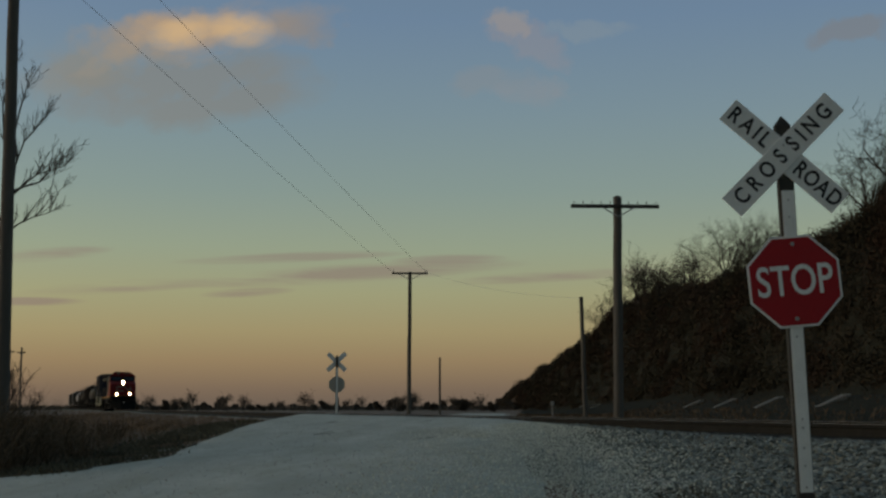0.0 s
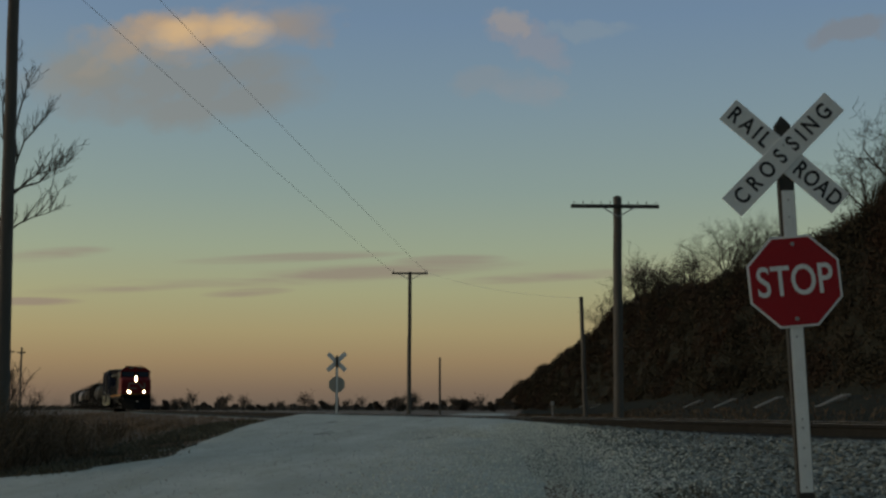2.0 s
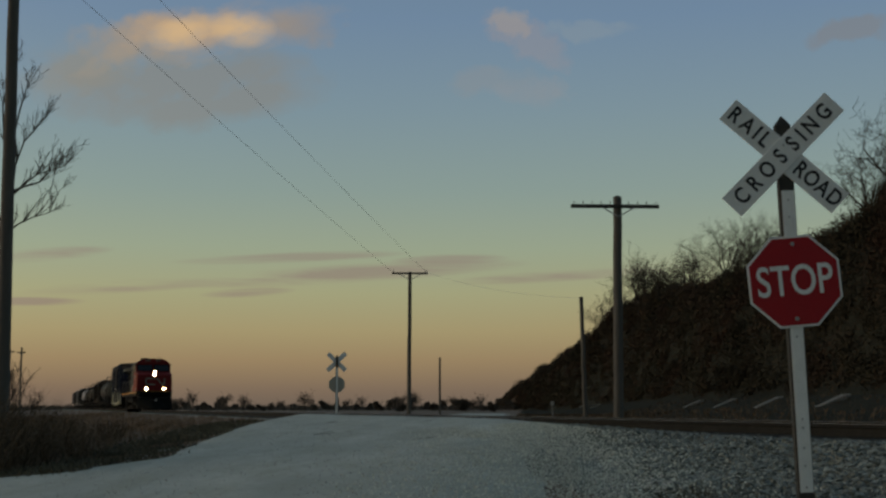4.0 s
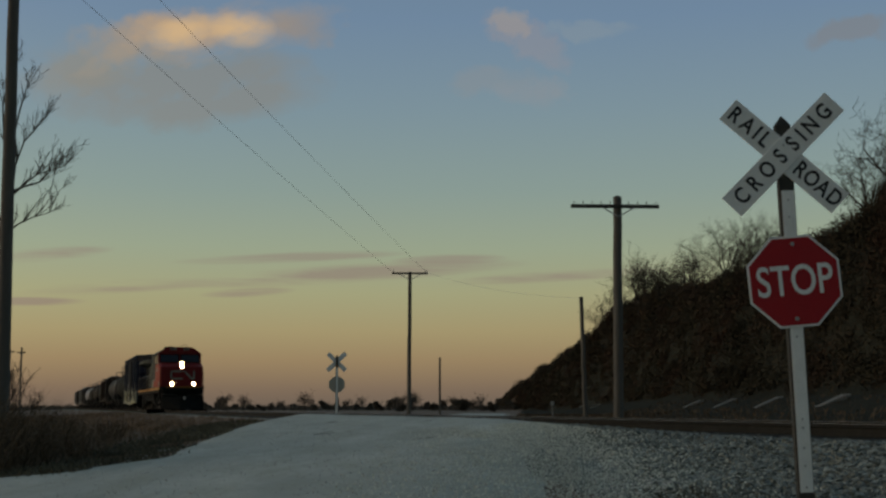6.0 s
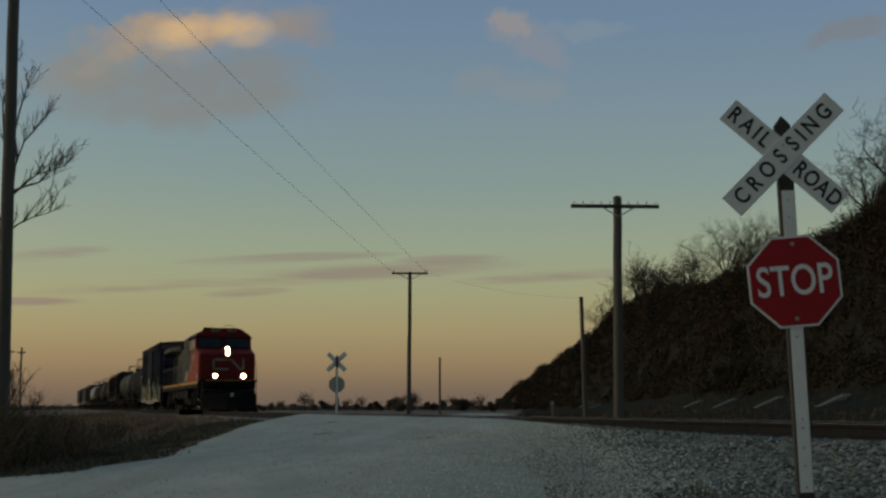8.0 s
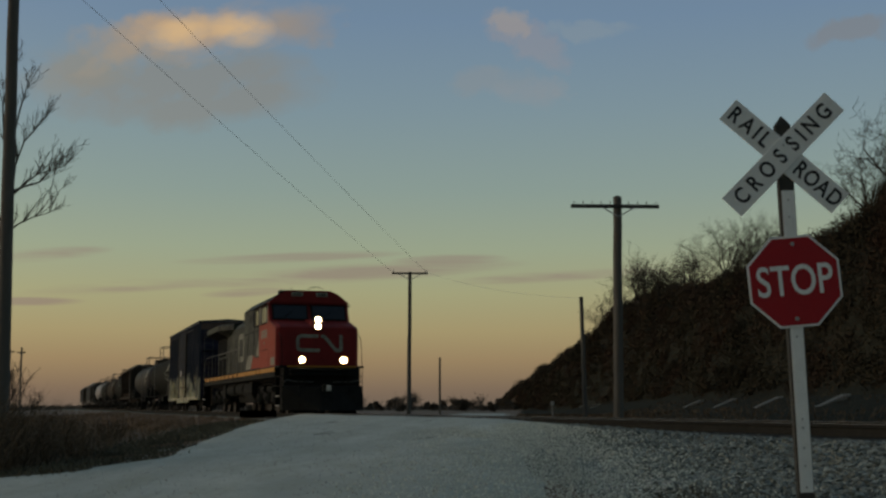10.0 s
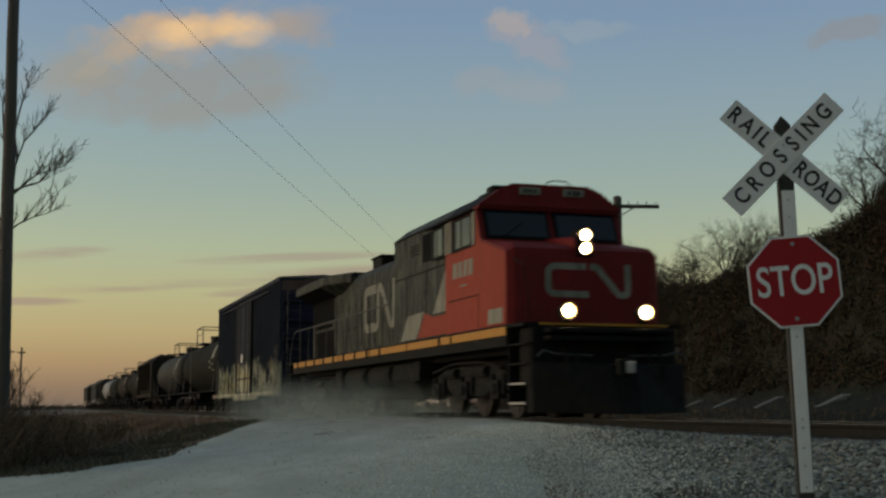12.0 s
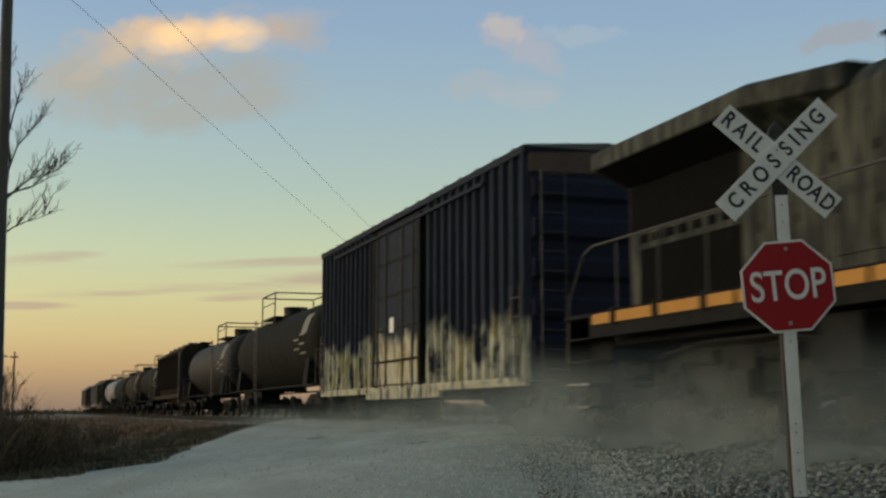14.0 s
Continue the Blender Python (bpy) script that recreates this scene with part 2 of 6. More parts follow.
class Shape:
    """Collects vertices and faces of one mesh."""

    def __init__(self):
        self.v, self.f = [], []

    def add(self, verts, faces):
        n = len(self.v)
        self.v += [tuple(p) for p in verts]
        self.f += [tuple(i + n for i in q) for q in faces]
        return self

    def box(self, c, s, m=None):
        """A box by its centre and size, turned by m about its centre."""
        pts = [Vector((sx * s[0] / 2, sy * s[1] / 2, sz * s[2] / 2)) for sx in (-1, 1) for sy in (-1, 1) for sz in (-1, 1)]
        if m is not None:
            pts = [m.to_3x3() @ p for p in pts]
        pts = [p + Vector(c) for p in pts]
        return self.add(pts, [(0, 1, 3, 2), (4, 6, 7, 5), (0, 4, 5, 1), (2, 3, 7, 6), (0, 2, 6, 4), (1, 5, 7, 3)])

    def span(self, lo, hi):
        return self.box([(a + b) / 2 for a, b in zip(lo, hi)], [abs(b - a) for a, b in zip(lo, hi)])

    def tube(self, p, q, r0, r1=None, n=8, caps=True):
        p, q = Vector(p), Vector(q)
        r1 = r0 if r1 is None else r1
        w = (q - p).normalized()
        a = w.orthogonal().normalized()
        b = w.cross(a)
        ring = lambda o, r: [o + (a * math.cos(2 * math.pi * i / n) + b * math.sin(2 * math.pi * i / n)) * r for i in range(n)]
        f = [(i, (i + 1) % n, n + (i + 1) % n, n + i) for i in range(n)]
        if caps:
            f += [tuple(range(n))[::-1], tuple(range(n, 2 * n))]
        return self.add(ring(p, r0) + ring(q, r1), f)

    def pipe(self, pts, r, n=6):
        for a, b in zip(pts, pts[1:]):
            self.tube(a, b, r, r, n)
        return self

    def lathe(self, axis_pts, n=20):
        """Rings (centre, radius, axis direction x) swept along local x."""
        k = len(axis_pts)
        v = [(x, r * math.cos(2 * math.pi * i / n) + oy, r * math.sin(2 * math.pi * i / n) + oz) for x, r, oy, oz in axis_pts for i in range(n)]
        f = [(j * n + i, j * n + (i + 1) % n, (j + 1) * n + (i + 1) % n, (j + 1) * n + i) for j in range(k - 1) for i in range(n)]
        f += [tuple(range(n))[::-1], tuple(range((k - 1) * n, k * n))]
        return self.add(v, f)

    def prism(self, poly, a, b, axis):
        """A flat polygon, pushed from a to b along axis 0, 1 or 2 (its two coordinates are the other axes, in order)."""
        def at(p, h):
            q = list(p)
            q.insert(axis, h)
            return q
        n = len(poly)
        return self.add([at(p, a) for p in poly] + [at(p, b) for p in poly],
                        [tuple(range(n))[::-1], tuple(range(n, 2 * n))] + [(i, (i + 1) % n, n + (i + 1) % n, n + i) for i in range(n)])

    def moved(self, m):
        self.v = [tuple(m @ Vector(p)) for p in self.v]
        return self

    def mesh(self, name, material, bevel=0.0, smooth=False):
        bm = bmesh.new()
        vs = [bm.verts.new(p) for p in self.v]
        for q in self.f:
            try:
                bm.faces.new([vs[i] for i in q])
            except ValueError:
                pass
        bmesh.ops.recalc_face_normals(bm, faces=bm.faces)
        if bevel:
            bmesh.ops.bevel(bm, geom=[e for e in bm.edges if e.is_manifold and e.calc_face_angle(0) > 0.5], offset=bevel, segments=1, affect="EDGES", clamp_overlap=True)
        if smooth:
            for q in bm.faces:
                q.smooth = True
            for e in bm.edges:
                if e.is_manifold and e.calc_face_angle(0) > 0.7:
                    e.smooth = False
        me = bpy.data.meshes.new(name)
        bm.to_mesh(me)
        bm.free()
        me.materials.append(material)
        return me

    def raw(self, name, material):
        """For large joined meshes: no clean-up."""
        me = bpy.data.meshes.new(name)
        me.from_pydata(self.v, [], self.f)
        me.materials.append(material)
        return me


def part(name, shape, material, parent, label="", bevel=0.0, smooth=False):
    ob = new(name, shape.mesh(name, material, bevel, smooth))
    ob.parent = parent
    return tagged(ob, label)


def thing(name, m, label, category, group="", kind=""):
    """An Empty at a thing's base."""
    ob = new(name)
    ob.matrix_world = m
    ob.empty_display_size = 0.3
    return tagged(ob, label, category, group, kind)


def lettering(name, text, size, material, parent, m, depth=0.004, squeeze=1.0, label="", bold=0.032):
    """Letters in the built-in font as one mesh, centred on m."""
    cu = bpy.data.curves.new(name, "FONT")
    cu.body, cu.size, cu.extrude, cu.align_x, cu.align_y = text, size, depth, "CENTER", "CENTER"
    cu.offset = size * bold
    tmp = new(name, cu)
    me = bpy.data.meshes.new_from_object(tmp.evaluated_get(bpy.context.evaluated_depsgraph_get()))
    bpy.data.objects.remove(tmp)
    me.transform(m @ Matrix.Diagonal((squeeze, 1, 1, 1)))
    me.materials.clear()
    me.materials.append(material)
    ob = new(name, me)
    ob.parent = parent
    return tagged(ob, label)


# ---------------------------------------------------------------- plan of the land
THETA = radians(17.529)
TX, TY = 2.9345, 22.528          # a point of the track's middle line
DX, DY = math.sin(THETA), -math.cos(THETA)      # the way the train goes


def smooth01(v):
    v = max(0.0, min(1.0, v))
    return v * v * (3 - 2 * v)


def off_track(x, y):
    """Distance from the track's middle line; positive on the camera's side."""
    return (x - TX) * DY - (y - TY) * DX


def on_track(s, off=0.0):
    return TX + DX * s + DY * off, TY + DY * s - DX * off


def road_left(y):
    return table(y, ((11, -9.5), (14.5, -7.2), (15.6, -5.2), (16.6, -4.75), (17.5, -4.3), (19, -4.35), (21.3, -4.65), (27.8, -5.15), (34.9, -5.65), (40, -5.6), (44, -5.3), (56, -4.4)))


def road_right(y):
    return table(y, ((9, 1.25), (16, 1.65), (21, 2.45), (30, 2.6), (38, 2.0)))


def road_mid(y):
    return (road_left(y) + road_right(y)) / 2 + 0.06 * max(0.0, y - 45)


def road_half(y):
    return (road_right(y) - road_left(y)) / 2


def road_z(u):
    return -0.02 - max(0.0, min(0.07 * (u - 1.3), 0.62 + 0.02 * (u - 10))) if u > 0 else -0.02 - max(0.0, min(0.05 * (-u - 1.3), 0.40))


def table(v, rows):
    if v <= rows[0][0]:
        return rows[0][1]
    for (a, p), (b, q) in zip(rows, rows[1:]):
        if v <= b:
            return p + (q - p) * (v - a) / (b - a)
    return rows[-1][1]


RIDGE = ((60, 17.0), (110, 17.5), (150, 15.5), (200, 17), (300, 21), (420, 16.5), (500, 11.5), (600, 6), (650, 0.0))
FOOT = ((0, 31), (100, 33), (200, 34), (310, 36), (360, 34), (420, 32), (500, 29), (600, 24), (700, 21))


def bluff_x(y):
    return table(y, ((0, 42), (420, 41), (500, 37), (600, 31), (700, 28)))


def land_z(x, y):
    u = off_track(x, y)
    if u > 0:
        right = -0.2 - max(0.0, min(0.2 * (u - 1.6), 0.85 + 0.02 * (u - 6)))
        left = -0.22 - max(0.0, min(0.075 * (u - 1.6), 0.6 + 0.02 * (u - 9)))
        side = smooth01((x + 2.5) / 3)
        z = left + (right - left) * side
    else:
        z = -0.22 - max(0.0, min(0.12 * (-u - 1.6), 0.45))
    z = max(z, -1.3)
    # highway bank at the foot of the bluff
    e = x - (0.039 * y + 22)
    if y > 20 and (e > -8 or y > 300):
        fade = smooth01((y - 20) / 15) * smooth01((340 - y) / 40)
        up = table(e, ((-8, z), (-2.1, 0.08), (-0.1, 0.95), (0.2, 1.0), (8, 1.0)))
        z = z + (up - z) * fade
        foot, ridge = table(y, FOOT), bluff_x(y)
        if x > foot:
            k = smooth01((x - foot) / (ridge - foot))
            z += table(y, RIDGE) * k * smooth01((y - 30) / 40)
    near, wide = (0.15, 0.7) if x < road_mid(y) or y > 28 else (2.3, 4.4)
    w = smooth01((road_half(y) + near - abs(x - road_mid(y))) / wide) * (1.0 if y < 150 else 0.0)
    z = z + (road_z(u) - 0.03 - z) * w
    far = math.hypot(x, y)
    if far < 130:
        z += 0.05 * noise.noise(Vector((x * 0.5, y * 0.5, 0))) * (1 - w) * smooth01((abs(u) - 1.4) / 2)
    return z


def axis_steps(fine_lo, fine_hi, step, lo, hi, grow=1.13):
    vals = list(np.arange(fine_lo, fine_hi + 1e-6, step))
    d, v = step, fine_hi
    while v < hi:
        d *= grow
        v += d
        vals.append(v)
    d, v = step, fine_lo
    while v > lo:
        d *= grow
        v -= d
        vals.insert(0, v)
    return vals


def sheet(name, xs, ys, height, material):
    nx = len(xs)
    v = [(x, y, height(x, y)) for y in ys for x in xs]
    f = [(j * nx + i, j * nx + i + 1, (j + 1) * nx + i + 1, (j + 1) * nx + i) for j in range(len(ys) - 1) for i in range(nx - 1)]
    me = bpy.data.meshes.new(name)
    me.from_pydata(v, [], f)
    me.materials.append(material)
    me.polygons.foreach_set("use_smooth", [True] * len(me.polygons))
    return new(name, me)


def make_land():
    xs = axis_steps(-13, 9, 0.3, -4000, 4000, 1.10)
    ys = axis_steps(-6, 60, 0.4, -600, 4500, 1.06)
    ground = sheet("ground", xs, ys, land_z, EARTH)
    ground.data.materials.append(LITTER)
    for q in ground.data.polygons:
        x, y, _ = q.center
        if off_track(x, y) < -3.5 and x > road_mid(y) + 4 and 10 < y < 800:
            q.material_index = 1
    tagged(ground, "brown dry winter grass and earth, flat to the horizon", "ground", kind="structure")

    def road_h(x, y):
        u = off_track(x, y)
        k = (x - road_mid(y)) / road_half(y)
        rut = -0.012 * math.exp(-((abs(k) - 0.28) / 0.09) ** 2) - 0.03 * max(0, abs(k) - 0.8)
        return road_z(u) + rut + 0.012 * noise.noise(Vector((x * 0.9, y * 0.5, 3))) + 0.006 * noise.noise(Vector((x * 3, y * 3, 1)))

    def road_edge_h(x, y):
        k = abs(x - road_mid(y)) / road_half(y)
        z = road_h(x, y)
        return z + (land_z(x, y) - 0.02 - z) * smooth01((k - 0.80) / 0.20 if x < road_mid(y) else (k - 0.5) / 0.5)
    ys = list(np.arange(-8, 60, 0.3)) + list(np.arange(60, 150, 2.0))
    ks = np.linspace(-1, 1, 41)
    v, f = [], []
    for y in ys:
        for k in ks:
            edge = 1 + 0.05 * noise.noise(Vector((k * 2, y * 0.35, 9))) + (0.035 + 0.05 * (k > 0)) * noise.noise(Vector((k * 2, y * 1.3, 5))) + 0.03 * noise.noise(Vector((k * 2, y * 3.1, 7)))
            x = road_mid(y) + road_half(y) * k * edge
            v.append((x, y, road_edge_h(x, y)))
    n = len(ks)
    f = [(j * n + i, j * n + i + 1, (j + 1) * n + i + 1, (j + 1) * n + i) for j in range(len(ys) - 1) for i in range(n - 1)]
    me = bpy.data.meshes.new("road")
    me.from_pydata(v, [], f)
    me.materials.append(GRAVEL)
    me.polygons.foreach_set("use_smooth", [True] * len(f))
    tagged(new("road", me), "pale grey gravel road climbing to the rails", "road", kind="structure")

    # ballast bed and shoulder along the track
    us = (-3.2, -2.6, -1.9, -1.5, -0.75, 0, 0.75, 1.5, 1.9, 2.4, 3.0, 3.6, 4.2, 4.9, 5.6)
    ss = list(np.arange(-120, 16, 0.6)) + [20, 26, 40, 80, 200]
    ss = list(range(-900, -120, 20)) + ss
    v = []
    for s in ss:
        for u in us:
            x, y = on_track(s, u)
            z = land_z(x, y) + (0.012 if -2 < u < 5.2 else -0.06)
            if s < -20 and u > 2.2:
                z -= 0.2
            v.append((x, y, z + 0.02 * noise.noise(Vector((x * 2, y * 2, 0)))))
    n = len(us)
    f = [(j * n + i, j * n + i + 1, (j + 1) * n + i + 1, (j + 1) * n + i) for j in range(len(ss) - 1) for i in range(n - 1)]
    me = bpy.data.meshes.new("ballast")
    me.from_pydata(v, [], f)
    me.materials.append(BALLAST)
    me.polygons.foreach_set("use_smooth", [True] * len(f))
    tagged(new("ballast", me), "grey crushed-stone ballast bed under the rails", "ballast", kind="structure")


def make_track():
    track = thing("railway_track", Matrix.Identity(4), "rusty steel rails on dark wooden sleepers", "railway track", kind="structure")
    turn = Matrix.Rotation(math.atan2(DY, DX), 4, "Z")
    prof = [(-0.075, -0.175), (0.075, -0.175), (0.075, -0.16), (0.012, -0.14), (0.012, -0.045), (0.037, -0.035), (0.037, -0.004), (0.03, 0.0),
            (-0.03, 0.0), (-0.037, -0.004), (-0.037, -0.035), (-0.012, -0.045), (-0.012, -0.14), (-0.075, -0.16)]
    for side in (-1, 1):
        r = part("rail", Shape().prism(prof, -900, 200, 0), RUST, track)
        r.matrix_local = Matrix.Translation((TX, TY, 0)) @ turn @ Matrix.Translation((0, side * 0.755, 0))
        h = part("rail_head", Shape().span((-900, -0.029, 0.001), (200, 0.029, 0.003)), RAILTOP, r, "polished running surface")
    me = Shape().box((0, 0, -0.235), (0.22, 2.6, 0.16)).mesh("sleeper", TARRED, 0.012)
    rnd = random.Random(5)
    for i in range(-170, 26):
        o = new("sleeper", me)
        o.parent = track
        x, y = on_track(i * 0.54 + rnd.uniform(-0.02, 0.02), rnd.uniform(-0.04, 0.04))
        o.matrix_local = Matrix.Translation((x, y, rnd.uniform(-0.01, 0.008))) @ turn @ Matrix.Rotation(rnd.uniform(-0.015, 0.015), 4, "Z")


make_land()
make_track()
# ---------------------------------------------------------------- crossing signs


def octagon(r, turn=0.0):
    return [(r * math.cos(radians(22.5 + turn + 45 * i)) / math.cos(radians(22.5)), r * math.sin(radians(22.5 + turn + 45 * i)) / math.cos(radians(22.5))) for i in range(8)]


def crossing_sign(name, m, label, detail):
    """A crossbuck over a stop sign on one wooden post; its face looks to local -y, x to the right, z up, the post's foot at 0."""
    ob = thing(name, m, label, "railroad sign", "railroad crossing signs")
    hx, hs = (2.80, 1.755) if detail else (2.55, 1.45)          # heights of the two signs
    top = hx + 0.34
    post = Shape().span((-0.064, -0.064, -0.4), (0.064, 0.010, top - 0.09))
    post.add([(-0.064, -0.064, top - 0.09), (0.064, -0.064, top - 0.09), (0.064, 0.010, top - 0.09), (-0.064, 0.010, top - 0.09), (0, -0.027, top)],
             [(0, 1, 4), (1, 2, 4), (2, 3, 4), (3, 0, 4)])
    part("post", post, TARRED, ob, "dark square timber post with a pointed top", 0.006)
    strip = part("reflective_strip", Shape().span((-0.046, -0.070, 0.06), (0.058, -0.0655, hx - 0.30)), SIGN_WHITE, ob, "white reflective strip", 0.001)
    if detail:
        bolt = Shape().tube((0, 0, 0), (0, -0.006, 0), 0.009, 0.007, 8).mesh("strip_bolt", STEEL)
        for z in (0.10, 0.27, 0.41, 0.57, 0.64, 1.30, 2.28, 2.42):
            o = new("strip_bolt", bolt)
            o.parent = strip
            o.location = (0.004, -0.0705, z)
    # octagonal plate: white rim, red field, letters
    y0 = -0.080
    r, px, pz = (0.373, 0.011, hs - 0.006) if detail else (0.383, 0.0, hs)
    side = -1 if detail else 1
    sy = y0 if detail else 0.075
    tip = 2.9 if detail else 0.0          # the plate hangs a little askew
    plate = part("stop_plate", Shape().prism([(x + px, z + pz) for x, z in octagon(r, tip)], sy, sy - side * 0.005, 1), SIGN_BACK if not detail else SIGN_WHITE, ob, "octagonal stop plate" if detail else "bare grey back of an octagonal plate")
    if detail:
        part("red_field", Shape().prism([(x + px, z + pz) for x, z in octagon(r - 0.019, tip)], sy - 0.0045, sy - 0.0005, 1), SIGN_RED, plate, "red field")
        lettering("stop_letters", "STOP", 0.348, SIGN_WHITE, plate, Matrix.Translation((px, sy - 0.006, pz - 0.004)) @ Matrix.Rotation(radians(-tip), 4, "Y") @ Matrix.Rotation(radians(90), 4, "X"), 0.001, 0.745, "white letters", 0.010)
        for z in (pz + 0.305, pz - 0.305):
            part("plate_bolt", Shape().tube((px, sy, z), (px, sy - 0.012, z), 0.020, 0.015, 10), STEEL, plate)
    # the two blades
    for k, (tilt, dx, dz, span) in enumerate(((-43.4, -0.010, -0.014, 1.195), (43.8, -0.015, 0.0, 1.235))):
        yb = (-0.070 - 0.012 * k) if detail else (0.070 + 0.012 * k)
        turn = Matrix.Translation((dx, yb, hx + dz)) @ Matrix.Rotation(radians(-tilt), 4, "Y")
        blade = part("blade", Shape().box((0, 0, 0), (span, 0.008, 0.218)).moved(turn), SIGN_WHITE, ob, "white crossbuck blade with black letters", 0.0015)
        if detail:
            up = Matrix.Rotation(radians(90), 4, "X")
            letters = zip("RAILROAD", (-0.520, -0.387, -0.288, -0.205, 0.174, 0.290, 0.409, 0.530)) if k == 0 else zip("CROSSING", (-0.490, -0.344, -0.185, -0.030, 0.116, 0.218, 0.331, 0.488))
            for ch, cx in letters:
                lettering("blade_letter", ch, 0.186, SIGN_BLACK, blade, turn @ Matrix.Translation((cx, -0.0055, 0)) @ up, 0.001, 0.82, "black letter", 0.022)
            for bx in (-0.055, 0.055):
                part("blade_bolt", Shape().tube((bx, -0.001, 0.05), (bx, -0.012, 0.05), 0.010, 0.008, 8).moved(turn), STEEL, blade)
        else:
            bars = Shape()
            for i in range(8 if k else 9):
                if not k and 3 < i < 5:
                    continue
                bars.box((-0.49 + 0.14 * i if k else -0.5 + 0.125 * i, 0.0055, 0), (0.07, 0.003, 0.13))
            part("blade_marks", bars.moved(turn), SIGN_BLACK, blade, "dark letter marks")
    if not detail:
        part("support_bracket", Shape().box((0.07, 0.0, 0.72), (0.10, 0.05, 0.16)).tube((0.09, 0, 0.15), (0.09, 0, 0.7), 0.03, 0.03, 6), TARRED, ob, "dark bracket")
    return ob


crossing_sign("crossing_sign", pose(2.898, 10.3, -0.545, 0, -1.7, -2.0), "white railroad crossbuck over red stop sign on a timber post", True)
crossing_sign("crossing_sign", pose(-5.18, 62, -0.12, 0, 0, 3), "white crossbuck over the grey back of a stop sign", False)


# ---------------------------------------------------------------- poles and wires


def insulator(shape, x, y, z, k=1.0):
    shape.tube((x, y, z), (x, y, z + 0.10 * k), 0.012 * k, 0.012 * k, 6)
    shape.tube((x, y, z + 0.07 * k), (x, y, z + 0.13 * k), 0.045 * k, 0.03 * k, 8)
    shape.tube((x, y, z + 0.13 * k), (x, y, z + 0.17 * k), 0.035 * k, 0.02 * k, 8)


def utility_pole(base, height, r0, r1, label, arm=None, lean=(0, 0), pins=(), arm_z=0.25, brace=0.55, arm_turn=0.0, roll=0.0, arm_x=0.0):
    ob = thing("utility_pole", Matrix.Translation(base) @ pose(0, 0, 0, lean[0], lean[1], arm_turn), label, "utility pole", "utility poles")
    rnd = random.Random(int(height * 100))
    s = Shape()
    n, k = 14, 9
    v = []
    for j in range(k):
        z = -0.6 + (height + 0.6) * j / (k - 1)
        r = r0 + (r1 - r0) * j / (k - 1)
        ox, oy = rnd.uniform(-0.012, 0.012), rnd.uniform(-0.012, 0.012)
        v += [(ox + r * math.cos(2 * math.pi * i / n), oy + r * math.sin(2 * math.pi * i / n), z) for i in range(n)]
    v += [(0, 0, height + r1 * 0.45)]
    f = [(j * n + i, j * n + (i + 1) % n, (j + 1) * n + (i + 1) % n, (j + 1) * n + i) for j in range(k - 1) for i in range(n)]
    f += [((k - 1) * n + i, (k - 1) * n + (i + 1) % n, k * n) for i in range(n)]
    s.add(v, f)
    part("pole_shaft", s, POLE, ob, smooth=True)
    if arm:
        z = height - arm_z
        turn = Matrix.Rotation(radians(roll), 4, "Y")
        a = part("crossarm", Shape().box((0, 0, 0), (arm, 0.10, 0.125), turn).moved(Matrix.Translation((arm_x, -r1 - 0.05, z))), TARRED, ob, "dark timber crossarm", 0.008)
        for sx in (-1, 1):
            part("arm_brace", Shape().box((sx * brace / 2, -r1 - 0.115, z - 0.05 - brace * 0.29), (math.hypot(brace, brace * 0.58), 0.012, 0.04), Matrix.Rotation(radians(-30 * sx), 4, "Y")), STEEL, ob, "flat steel brace")
        for px in pins:
            i = Shape()
            insulator(i, px + arm_x, -r1 - 0.05, z + 0.06 - math.tan(radians(roll)) * px, 0.6 if len(pins) > 4 else 1.0)
            part("insulator", i, PORCELAIN, a)
    return ob


utility_pole((5.99, 43.5, -0.42), 7.9, 0.175, 0.145, "weathered timber telegraph pole with a pinned crossarm", 3.05, (0, 0.6), [-1.42 + 0.315 * i for i in range(10)], 0.36, 0.55, 0.0, -0.2, -0.11)
utility_pole((-2.28, 85, -0.45), 9.75, 0.15, 0.115, "slim timber power pole with a short crossarm", 2.44, (0, 0.25), (-1.12, 1.12), 0.10, 0.75)
utility_pole((6.93, 62, -0.45), 6.05, 0.12, 0.095, "thin bare timber pole without a crossarm", None, (0, -1.3))
utility_pole((-0.43, 170, -0.5), 7.4, 0.16, 0.13, "distant bare timber pole beside the road", None)
utility_pole((-11.16, 32.3, -0.95), 14.6, 0.185, 0.135, "tall dark timber power pole leaning a little", 2.5, (0, -0.8), (-1.15, 1.15), 0.25, 0.75)
far_pole = utility_pole((-49.85, 150, -0.6), 7.9, 0.12, 0.10, "distant utility pole with stacked short arms", 1.0, (0, 0), (-0.4, 0.4), 0.6, 0.3)
utility_pole((-52.9, 155, -0.6), 8.0, 0.11, 0.09, "distant utility pole with stacked short arms", 1.2, (0, 0), (-0.4, 0.4), 0.4, 0.3)


def wire(name, a, b, sag, r, label):
    a, b = Vector(a), Vector(b)
    pts = [a.lerp(b, i / 24) - Vector((0, 0, sag * 4 * (i / 24) * (1 - i / 24))) for i in range(25)]
    return tagged(new(name, Shape().pipe(pts, r, 5).mesh(name, WIRE)), label, "wire", "overhead wires")


